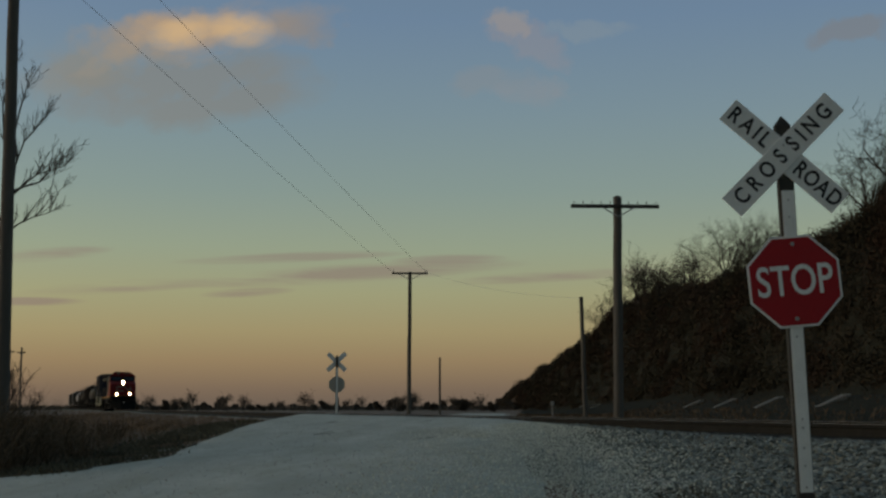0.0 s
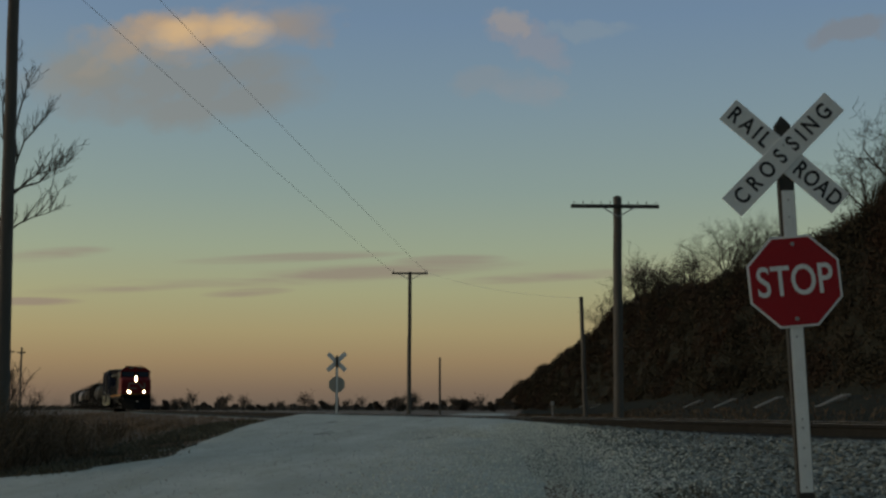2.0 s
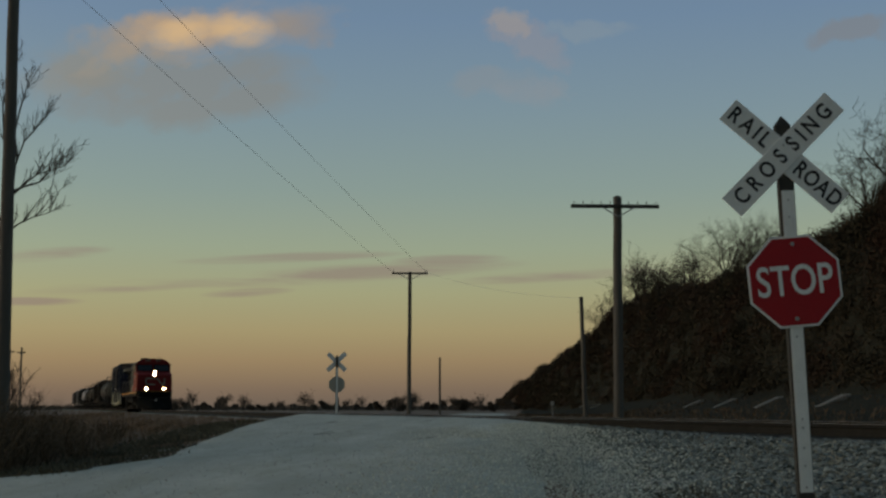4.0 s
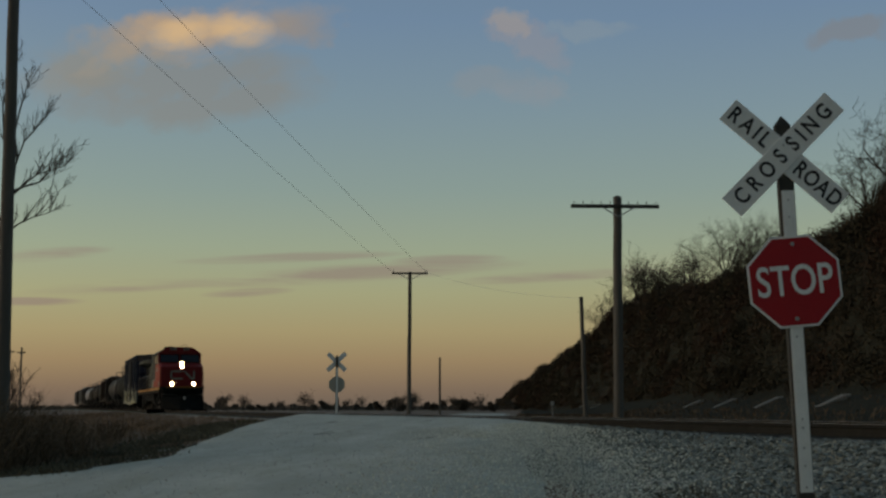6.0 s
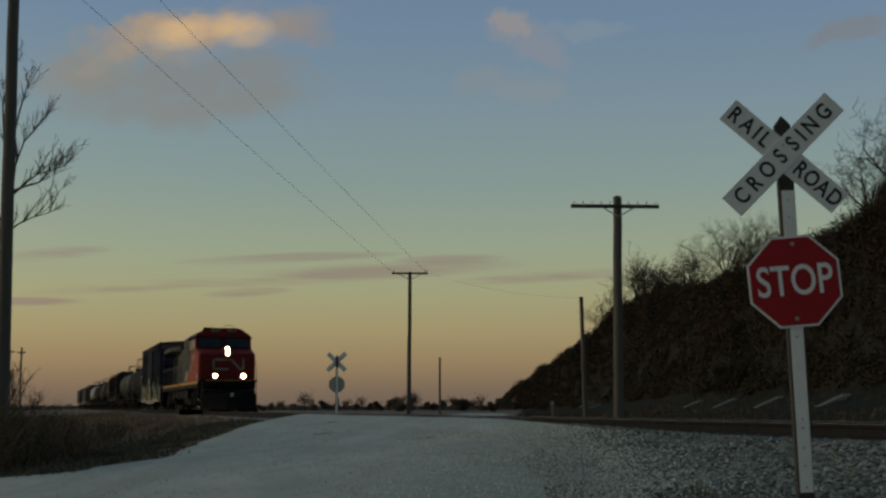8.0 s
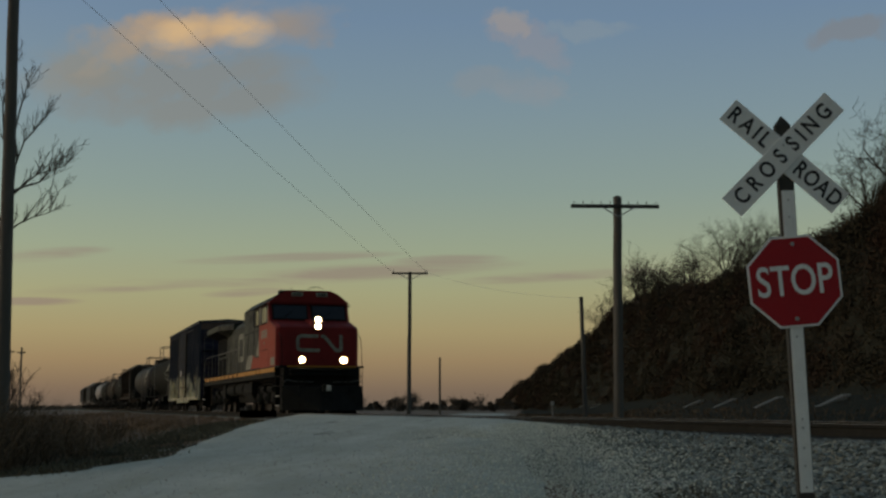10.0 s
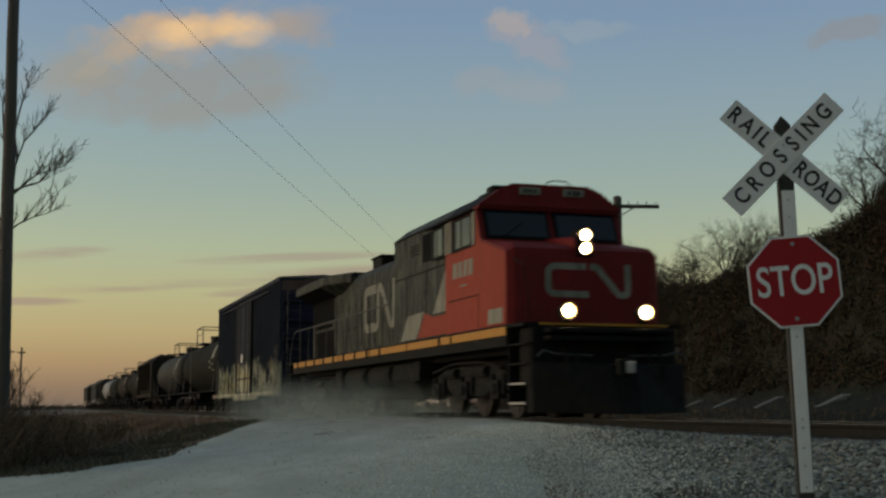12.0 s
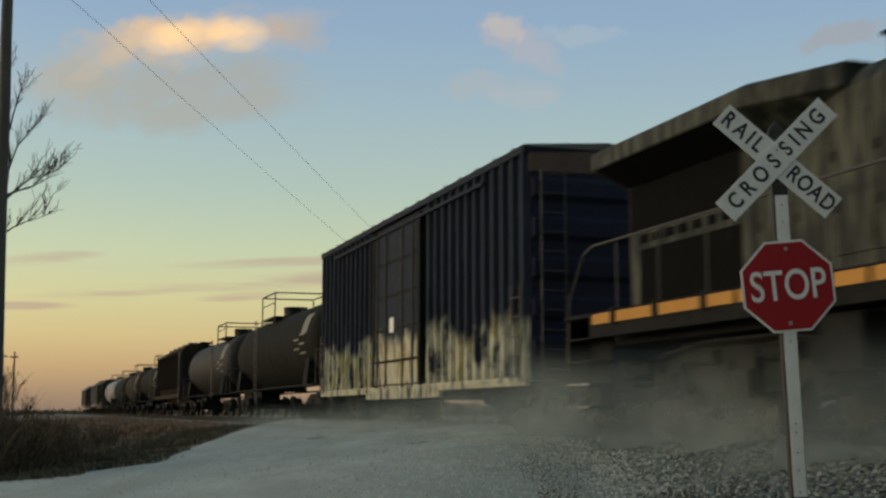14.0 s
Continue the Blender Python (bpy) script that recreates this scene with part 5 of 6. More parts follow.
def make_hopper(a, L, paint, label, height=4.35, step=1 / 30):
    car = thing("hopper_car", Matrix.Identity(4), label, "hopper car", "freight cars")
    h = height
    prof = [(-0.35, 0.55), (-1.50, 1.65), (-1.52, h - 0.55), (-1.0, h - 0.1), (1.0, h - 0.1), (1.52, h - 0.55), (1.50, 1.65), (0.35, 0.55)]
    part("body", Shape().prism(prof, -L + 1.2, -1.2, 0), paint, car, bevel=0.03)
    for p, q in ((-1.25, -0.1), (-L + 1.25, -L + 0.1)):
        part("end_sheet", Shape().prism([(p, 2.0), (q, 1.2), (q, 1.05), (p, 1.05)], -1.3, 1.3, 1), paint, car)
    for k in (-1, 1):
        rib = Shape().span((-0.06, k * 1.51, 1.6), (0.06, k * 1.61, h - 0.55)).mesh("rib", paint)
        for i in range(13):
            o = new("rib", rib)
            o.parent = car
            o.location = (-1.35 - i * (L - 2.7) / 12, 0, 0)
        part("top_chord", Shape().span((-L + 1.1, k * 1.45, h - 0.58), (-1.1, k * 1.63, h - 0.45)), paint, car, bevel=0.01)
        part("side_sill", Shape().span((-L, k * 1.40, 1.05), (0, k * 1.60, 1.28)), paint, car, bevel=0.01)
        ladder(car, -0.35, k * 1.62, 0.7, h - 0.5, 0.45)
        for x in (-0.2, -1.15, -L + 1.15, -L + 0.2):
            part("end_post", Shape().span((x - 0.05, k * 1.35, 1.2), (x + 0.05, k * 1.5, h - 0.6)), paint, car)
        for x in (-0.675, -L + 0.675):
            part("end_beam", Shape().span((x - 0.525, k * 1.38, h - 0.66), (x + 0.525, k * 1.5, h - 0.56)), paint, car)
    part("roof_walk", Shape().span((-L + 0.6, -0.35, h - 0.02), (-0.6, 0.35, h + 0.04)), ROOF_STEEL, car)
    for i in range(5):
        hat = Shape().span((-2.4 - i * (L - 4.8) / 4 - 0.5, -0.9, h - 0.1), (-2.4 - i * (L - 4.8) / 4 + 0.5, -0.4, h + 0.05))
        part("hatch", hat, ROOF_STEEL, car)
    part("underframe", Shape().span((-L, -0.4, 0.70), (0, 0.4, 1.05)), GRIME, car)
    for x in (-2.0, -L + 2.0):
        freight_truck(car, x, step)
    coupler(car, 0.0, 1)
    coupler(car, -L, -1)
    MOVING.append((car, rolling(a)))


make_boxcar(24.0)
make_tank_car(41.35, 18.0, TANK_GREY, "grime-streaked grey tank car with a railed dome platform", 1.39, LOCO_PALE, 1 / 30, 0.62, 0.80)
make_tank_car(60.2, 17.2, TANK_BLACK, "sooty black tank car with pale stencil patches", 1.37, LOCO_PALE, 1 / 30, 0.30)
make_hopper(78.4, 15.4, TANK_BROWN, "rust-brown ribbed covered hopper car", 4.28, 1 / 30)
make_tank_car(94.8, 17.0, TANK_GREY, "grime-streaked grey tank car with a railed dome platform", 1.35, LOCO_PALE, 1 / 30, 0.3)
make_tank_car(113.0, 16.4, TANK_BROWN, "dull brown tank car with a pale stencil patch", 1.36, LOCO_PALE, 1 / 30, 0.4)
make_tank_car(130.6, 16.4, TANK_GREY, "grime-streaked grey tank car with a railed dome platform", 1.36, None, 1 / 30, 0.4)
make_tank_car(148.2, 16.4, TANK_WHITE, "stained white tank car", 1.42, None, 1 / 30, 0.5)
make_hopper(165.8, 14.4, TANK_BLACK, "black ribbed hopper car", 4.3)
make_hopper(181.4, 18.0, FRAME_PALE, "pale ribbed covered hopper car", 4.5)
make_hopper(200.6, 18.0, TANK_BROWN, "dull brown ribbed hopper car", 4.4)
make_hopper(219.8, 18.0, FRAME_PALE, "pale ribbed covered hopper car at the tail", 4.5)
# ---------------------------------------------------------------- trees, thickets, grass


def limb(shape, rnd, p, way, length, r, level, spread=0.55, lift=0.12, minr=0.012):
    """One tapering limb with its side branches and twigs."""
    n = 4 if level > 1 else 3
    q, w, rr = Vector(p), Vector(way).normalized(), r
    for i in range(n):
        w = (w + Vector((rnd.uniform(-1, 1), rnd.uniform(-1, 1), rnd.uniform(-0.6, 1.0))) * 0.20 + Vector((0, 0, lift))).normalized()
        e = q + w * (length / n)
        r2 = max(minr, rr * (0.80 if level else 0.7))
        shape.tube(q, e, max(rr, minr), r2, 6 if level > 2 else (4 if level > 1 else 3), False)
        if level and (i > 0 or level < 3):
            for _ in range(2):
                if rnd.random() < 0.38 and level < 3:
                    continue
                a = rnd.uniform(0, 6.283)
                o = w.orthogonal().normalized()
                side = (Matrix.Rotation(a, 3, w) @ o)
                nw = (w * (1 - spread) + side * spread * rnd.uniform(0.8, 1.3) + Vector((0, 0, 0.15))).normalized()
                limb(shape, rnd, e, nw, length * rnd.uniform(0.42, 0.68), r2 * 0.62, level - 1, spread, lift, minr)
        q, rr = e, r2


def bare_tree(seed, height, r, label, spread=0.55, level=4, minr=0.018, limbs=4, open_=0.65, lift=0.10):
    rnd = random.Random(seed)
    ob = thing("bare_tree", Matrix.Identity(4), label, "tree", "bare winter trees")
    t = Shape()
    top = height * 0.30
    pts = [Vector((0, 0, -0.8)), Vector((rnd.uniform(-0.1, 0.1), rnd.uniform(-0.1, 0.1), top * 0.5)), Vector((rnd.uniform(-0.25, 0.25), rnd.uniform(-0.25, 0.25), top))]
    t.tube(pts[0], pts[1], r * 1.15, r * 0.9, 9, False).tube(pts[1], pts[2], r * 0.9, r * 0.8, 9, False)
    part("trunk", t, BARK, ob)
    c = Shape()
    for i in range(limbs):
        a = i * 6.4 / limbs + rnd.uniform(-0.4, 0.4)
        tilt = rnd.uniform(0.15, open_) if i else 0.1
        limb(c, rnd, pts[2] - Vector((0, 0, 0.15 * i)), (math.sin(tilt) * math.cos(a), math.sin(tilt) * math.sin(a), math.cos(tilt)), height * rnd.uniform(0.42, 0.58), r * 0.55, level - 1, spread, lift, minr)
    crown = new("crown", c.raw("crown", TWIG))
    crown.parent = ob
    return ob


def make_ridge_trees():
    rnd = random.Random(11)
    kinds = [bare_tree(k, 8.0 + k % 3, 0.24, "leafless tree on the wooded bluff", 0.62 + 0.05 * (k % 3), 4, 0.014, 7, 1.35, 0.02) for k in range(5)]
    spots = [(41, 256, 1.4), (40.6, 262, 1.15), (41.8, 210, 0.95), (41.8, 180, 0.85), (42.5, 272, 1.05), (41.3, 214, 0.95), (42.5, 224, 0.7), (41.2, 184, 0.9), (42, 174, 0.7), (41.5, 166, 0.95), (42.5, 157, 0.75),
             (42.3, 124.5, 0.85), (43.4, 118, 1.05), (44.5, 126, 0.8), (41, 240, 0.85), (40.8, 292, 0.9), (40.5, 325, 0.9),
             (40, 350, 0.5), (39.8, 420, 0.65), (38, 470, 0.5), (35, 520, 0.45)]
    for i, (x, y, k) in enumerate(spots):
        m = Matrix.Translation((x, y, land_z(x, y) - 0.3)) @ Matrix.Rotation(rnd.uniform(0, 6.28), 4, "Z") @ Matrix.Scale(k, 4)
        if i < len(kinds):
            kinds[i].matrix_basis = m
        else:
            copy_thing(kinds[i % len(kinds)], Matrix.Identity(4)).matrix_basis = m


def leaf_cloud(shape, rnd, c, rx, rz, n, size):
    for _ in range(n):
        a, h, k = rnd.uniform(0, 6.283), rnd.uniform(-1, 1), rnd.random() ** 0.4
        rr = math.sqrt(max(0, 1 - h * h)) * k
        p = Vector((c[0] + rx * rr * math.cos(a), c[1] + rx * rr * math.sin(a), c[2] + rz * h * k))
        u = Vector((rnd.gauss(0, 1), rnd.gauss(0, 1), rnd.gauss(0, 1))).normalized()
        w = u.orthogonal().normalized()
        s = size * rnd.uniform(0.5, 1.3)
        shape.add([p - u * s, p + w * s * 0.6, p + u * s, p - w * s * 0.5 + u * s * 0.2], [(0, 1, 2, 3)])


def make_bluff_woods():
    rnd = random.Random(21)
    leaves, stems = Shape(), Shape()
    for i in range(6000):
        y = 45 * math.exp(rnd.uniform(0, 2.65))
        foot = table(y, FOOT)
        x = foot + (bluff_x(y) + 6 - foot) * rnd.random() ** 0.8
        z = land_z(x, y)
        h = (rnd.uniform(1.2, 3.0) + (1.6 if y < 230 else 3.6) * max(0.0, noise.noise(Vector((x * 0.12, y * (0.05 if y < 230 else 0.035), 31))))) * (1.0 if y < 560 else max(0.3, (650 - y) / 90))
        k = 1 + y / 260
        leaf_cloud(leaves, rnd, (x, y, z + h * 0.55), rnd.uniform(0.7, 1.5) * (0.7 + 0.3 * k), h * 0.55, 88, 0.115 * k)
        for _ in range(2 if rnd.random() < 0.14 else 0):
            bx, by = x + rnd.uniform(-0.8, 0.8), y + rnd.uniform(-0.8, 0.8)
            stems.tube((bx, by, z - 0.2), (bx + rnd.uniform(-0.8, 0.8), by + rnd.uniform(-0.6, 0.6), z + h * rnd.uniform(0.9, 1.25)), 0.05 * k, 0.012 * k, 3, False)
    tagged(new("bluff_thicket", leaves.raw("bluff_thicket", LEAF)), "dark brown withered thicket covering the bluff", "thicket", kind="stuff")
    tagged(new("bluff_stems", stems.raw("bluff_stems", TWIG)), "bare grey saplings standing in the bluff thicket", "saplings", kind="stuff")


def make_far_trees():
    rnd = random.Random(31)
    kinds = []
    for k in range(6):
        ob = thing("far_tree", Matrix.Identity(4), "small dark leafless tree along the flat horizon", "tree", "trees on the horizon")
        h = (2.6, 3.4, 4.6, 3.0, 5.4, 2.2)[k]
        part("trunk", Shape().tube((0, 0, -0.5), (0.1, 0, h * 0.6), 0.16, 0.08, 6), BARK, ob)
        c = Shape()
        for j in range(7):
            leaf_cloud(c, rnd, (rnd.uniform(-1.2, 1.2) * h * 0.35, rnd.uniform(-1, 1), h * rnd.uniform(0.12, 0.75)), h * 0.28, h * 0.24, 130 if k not in (2, 4) else 70, 0.22)
        for j in range(12 if k in (2, 4) else 3):
            a = rnd.uniform(0, 6.28)
            c.tube((0, 0, h * 0.35), (math.cos(a) * h * rnd.uniform(0.2, 0.6), math.sin(a), h * rnd.uniform(0.7, 1.1)), 0.06, 0.02, 3, False)
        o = new("crown", c.raw("crown", FARLEAF))
        o.parent = ob
        kinds.append(ob)
    spots = []
    px = -0.262
    while px < 0.05:
        px += rnd.uniform(0.0035, 0.010)
        spots.append((px, rnd.uniform(360, 620)))
    spots += [(0.030, 420), (0.033, 430), (0.0385, 300), (0.018, 350), (0.010, 380), (-0.007, 360), (-0.024, 330), (-0.033, 330), (-0.255, 330), (-0.217, 350)]
    for i, (p, y) in enumerate(spots):
        k = i % 6
        m = Matrix.Translation((p * y, y, -0.75)) @ Matrix.Rotation(rnd.uniform(0, 6.28), 4, "Z") @ Matrix.Scale(rnd.uniform(0.8, 1.5) * y / 430, 4)
        if i < 6:
            kinds[i].matrix_basis = m
        else:
            copy_thing(kinds[k], Matrix.Identity(4)).matrix_basis = m
    hedge = Shape()
    for i in range(900):
        p = rnd.uniform(-0.40, 0.055)
        y = rnd.uniform(430, 700)
        leaf_cloud(hedge, rnd, (p * y, y, rnd.uniform(-0.4, 0.6)), 2.6, 1.0 + rnd.random() * 0.5, 12, 0.5)
    tagged(new("far_hedgerow", hedge.raw("far_hedgerow", FARLEAF)), "low dark scrub along the flat horizon", "scrub", kind="stuff")


def make_left_tree():
    """The bare tree half hidden behind the tall pole."""
    ob = thing("bare_tree", Matrix.Translation((-16.5, 45, -1.15)), "dark leafless tree with drooping twigs behind a tall pole", "tree", "bare winter trees")
    t = Shape().tube((0, 0, -0.6), (0.15, 0, 4), 0.22, 0.17, 10, False).tube((0.15, 0, 4), (0.45, 0, 7.2), 0.17, 0.11, 10, False).tube((0.45, 0, 7.2), (0.95, 0, 8.95), 0.11, 0.08, 8, False)
    part("trunk", t, BARK, ob)
    c = Shape()
    rnd = random.Random(77)
    arms = (((0.72, 7.25), (0.90, 7.65), (1.35, 7.95), (1.80, 8.15), (2.35, 8.35)),            # low arm to the right
            ((0.95, 8.95), (1.30, 9.30), (1.80, 9.70), (2.25, 9.85), (2.80, 10.0)),            # middle arm
            ((1.00, 9.10), (1.35, 9.25), (1.95, 9.45), (2.35, 9.80)),
            ((0.95, 8.95), (1.02, 10.0), (1.30, 10.9), (1.65, 11.35), (2.05, 11.75)),          # upright arm
            ((1.10, 10.3), (0.95, 11.2), (1.15, 12.2), (1.35, 12.9)), ((1.02, 10.0), (0.6, 10.9), (0.5, 12.3), (0.8, 13.4)),
            ((0.6, 8.0), (0.0, 9.0), (-0.5, 10.2), (-0.7, 11.8)), ((0.5, 7.4), (-0.5, 8.2), (-1.3, 9.2), (-1.8, 10.6)))
    for arm in arms:
        for i, (p, q) in enumerate(zip(arm, arm[1:])):
            r0, r1 = 0.055 * 0.72 ** i, 0.055 * 0.72 ** (i + 1)
            c.tube((p[0], 0, p[1]), (q[0], rnd.uniform(-0.1, 0.1), q[1]), r0, r1, 5, False)
            for _ in range(4 if i else 2):
                limb(c, rnd, (q[0], 0, q[1]), (q[0] - p[0] + rnd.uniform(-0.3, 0.3), rnd.uniform(-0.4, 0.4), q[1] - p[1] + rnd.uniform(0, 0.45)), rnd.uniform(0.45, 1.0), 0.018, 2 if rnd.random() < 0.2 else 1, 0.45, 0.06, 0.008)
    o = new("crown", c.raw("crown", TWIG))
    o.parent = ob
    # smaller bare saplings farther off
    rnd = random.Random(5)
    kinds = [bare_tree(60 + k, 5.5, 0.07, "thin leafless sapling beyond the weeds", 0.4, 3, 0.02) for k in range(2)]
    for i, (x, y, k) in enumerate(((-32.5, 96, 0.68), (-30.8, 92, 0.5), (-34.2, 100, 0.8), (-30.2, 94, 0.34), (-33.3, 93, 0.6), (-36, 104, 0.7), (-31.6, 99, 0.42))):
        m = Matrix.Translation((x, y, land_z(x, y))) @ Matrix.Rotation(rnd.uniform(0, 6), 4, "Z") @ Matrix.Scale(k, 4)
        if i < 2:
            kinds[i].matrix_basis = m
        else:
            copy_thing(kinds[i % 2], Matrix.Identity(4)).matrix_basis = m


def blade(shape, rnd, x, y, z, h, w, lean):
    a = rnd.uniform(0, 6.283)
    dx, dy = math.cos(a), math.sin(a)
    lx, ly = rnd.uniform(-lean, lean) * h, rnd.uniform(-lean, lean) * h
    shape.add([(x - dx * w, y - dy * w, z), (x + dx * w, y + dy * w, z), (x + lx * 0.4 + dx * w * 0.7, y + ly * 0.4 + dy * w * 0.7, z + h * 0.6), (x + lx, y + ly, z + h),
               (x + lx * 0.4 - dx * w * 0.7, y + ly * 0.4 - dy * w * 0.7, z + h * 0.6)], [(0, 1, 2, 4), (4, 2, 3)])


GULLIES = (((-10.66, 42.8), (-12.5, 54.8)), ((-8.46, 36.7), (-10.3, 49.0)))


def make_grass():
    rnd = random.Random(41)
    g = Shape()
    n = 0
    while n < 34000:
        y = 11 + 130 * rnd.random() ** 2.0
        x = rnd.uniform(-0.40 * y - 2, -4.3)
        if x > road_left(y) - 0.25 + 0.5 * noise.noise(Vector((x * 1.2, y * 0.8, 6))):
            continue
        u = off_track(x, y)
        if u < 1.9 or noise.noise(Vector((x * 0.35, y * 0.35, 4))) < -0.25:
            continue
        blade(g, rnd, x, y, land_z(x, y) - 0.02, rnd.uniform(0.04, 0.13) * (1 + 0.5 * (u > 4)), 0.006 + 0.0003 * y, 0.8)
        n += 1
    tagged(new("dry_grass", g.raw("dry_grass", GRASS)), "short dry brown grass on the track bank", "grass", kind="stuff")
    w = Shape()
    n = 0
    while n < 17000:
        y = 15.6 + 23 * rnd.random()
        k = rnd.random() ** 1.3
        x = -0.38 * y - 1 + 0.16 * y * k
        c = noise.noise(Vector((x * 1.1, y * 0.6, 8)))
        if c < -0.12 + 0.35 * k or x > road_left(y) - 0.2:
            continue
        h = rnd.uniform(0.40, 1.25) * (1.18 - 0.66 * k) * (0.75 + 0.7 * max(0.0, c + 0.1) + 0.5 * (rnd.random() < 0.06))
        z = land_z(x, y) - 0.03
        blade(w, rnd, x, y, z, h, 0.008, 0.6)
        if rnd.random() < 0.45:
            leaf_cloud(w, rnd, (x, y, z + h * 0.75), 0.14, 0.12, 6, 0.022)
        n += 1
    # two dark lines of weeds along gullies in the bank
    for (xa, ya), (xb, yb) in GULLIES:
        for _ in range(420):
            q = rnd.random()
            x, y = xa + (xb - xa) * q + rnd.gauss(0, 0.10), ya + (yb - ya) * q + rnd.gauss(0, 0.25)
            blade(w, rnd, x, y, land_z(x, y) - 0.02, rnd.uniform(0.06, 0.20), 0.012, 0.8)
    tagged(new("tall_weeds", w.raw("tall_weeds", WEED)), "tall dark dead weeds beside the road", "weeds", kind="stuff")
    e = Shape()
    for _ in range(16000):
        y = 13 + 25 * rnd.random() ** 1.3
        x = road_left(y) + rnd.gauss(-0.45, 0.42)
        if off_track(x, y) < 2.2 or noise.noise(Vector((x * 0.9, y * 0.5, 14))) < -0.3 + 1.1 * max(0.0, x - road_left(y)):
            continue
        blade(e, rnd, x, y, max(land_z(x, y), road_z(off_track(x, y)) - 0.03) - 0.01, rnd.uniform(0.03, 0.11), 0.007 + 0.0002 * y, 0.9)
    for _ in range(700):
        x, y = rnd.gauss(2.15, 0.22), rnd.gauss(11.0, 0.35)
        blade(e, rnd, x, y, land_z(x, y), rnd.uniform(0.02, 0.07), 0.006, 0.9)
    for _ in range(3200):
        x = rnd.uniform(-7.4, -4.3)
        y = 15.25 - 0.35 * (x + 5.5) * (x < -5.5) + rnd.gauss(0.35, 0.30)
        if noise.noise(Vector((x * 1.3, y * 1.6, 17))) > -0.25:
            blade(e, rnd, x, y, max(land_z(x, y), road_z(off_track(x, y)) - 0.03) - 0.01, rnd.uniform(0.04, 0.14), 0.009, 0.8)
    tagged(new("verge_grass", e.raw("verge_grass", VERGE)), "thin olive grass fraying the edge of the gravel road", "grass", kind="stuff")
    f = Shape()
    for _ in range(9000):
        y = 26 + 140 * rnd.random() ** 1.5
        x = rnd.uniform(0.05 * y, 0.039 * y + 22)
        u = off_track(x, y)
        if u > -2.6 or abs(x - road_mid(y)) < 3.6 or x > 0.42 * y:
            continue
        blade(f, rnd, x, y, land_z(x, y) - 0.02, rnd.uniform(0.08, 0.30), 0.008 + 0.0004 * y, 0.7)
    tagged(new("field_grass", f.raw("field_grass", WEED)), "dark dry grass between the rails and the highway bank", "grass", kind="stuff")


def make_chutes():
    me = Shape().prism([(-1.95, 0.20), (-0.15, 0.99), (0.10, 1.05), (0.10, 0.85), (-1.95, 0.0)], -0.36, 0.36, 1)
    curb = Shape().prism([(-1.95, 0.27), (-0.15, 1.06), (-0.15, 0.92), (-1.95, 0.13)], 0.31, 0.40, 1).prism([(-1.95, 0.27), (-0.15, 1.06), (-0.15, 0.92), (-1.95, 0.13)], -0.40, -0.31, 1)
    first = thing("drain_chute", Matrix.Identity(4), "pale concrete drain chute down the highway bank", "drain chute", "drain chutes")
    part("slab", me, CONCRETE, first, bevel=0.02)
    part("curb", curb, CONCRETE, first, bevel=0.015)
    for i in (0, 1, 2, 3, 10, 12):
        y = 79.0 + 18.3 * i
        m = Matrix.Translation((0.039 * y + 22, y, 0.02))
        if i == 0:
            first.matrix_basis = m
        else:
            copy_thing(first, m)
    post = thing("marker_post", Matrix.Translation((10.3, 120, -0.75)), "small white relay box on a short post", "marker post")
    part("post", Shape().tube((0, 0, -0.2), (0, 0, 1.1), 0.05, 0.05, 8), STEEL, post)
    part("box", Shape().box((0, 0, 1.35), (0.32, 0.25, 0.42)), CONCRETE, post, "white box", 0.02)


make_ridge_trees()
make_bluff_woods()
make_far_trees()
make_left_tree()
make_grass()
make_chutes()
# ---------------------------------------------------------------- dust whirled up where the train runs over the gravel crossing


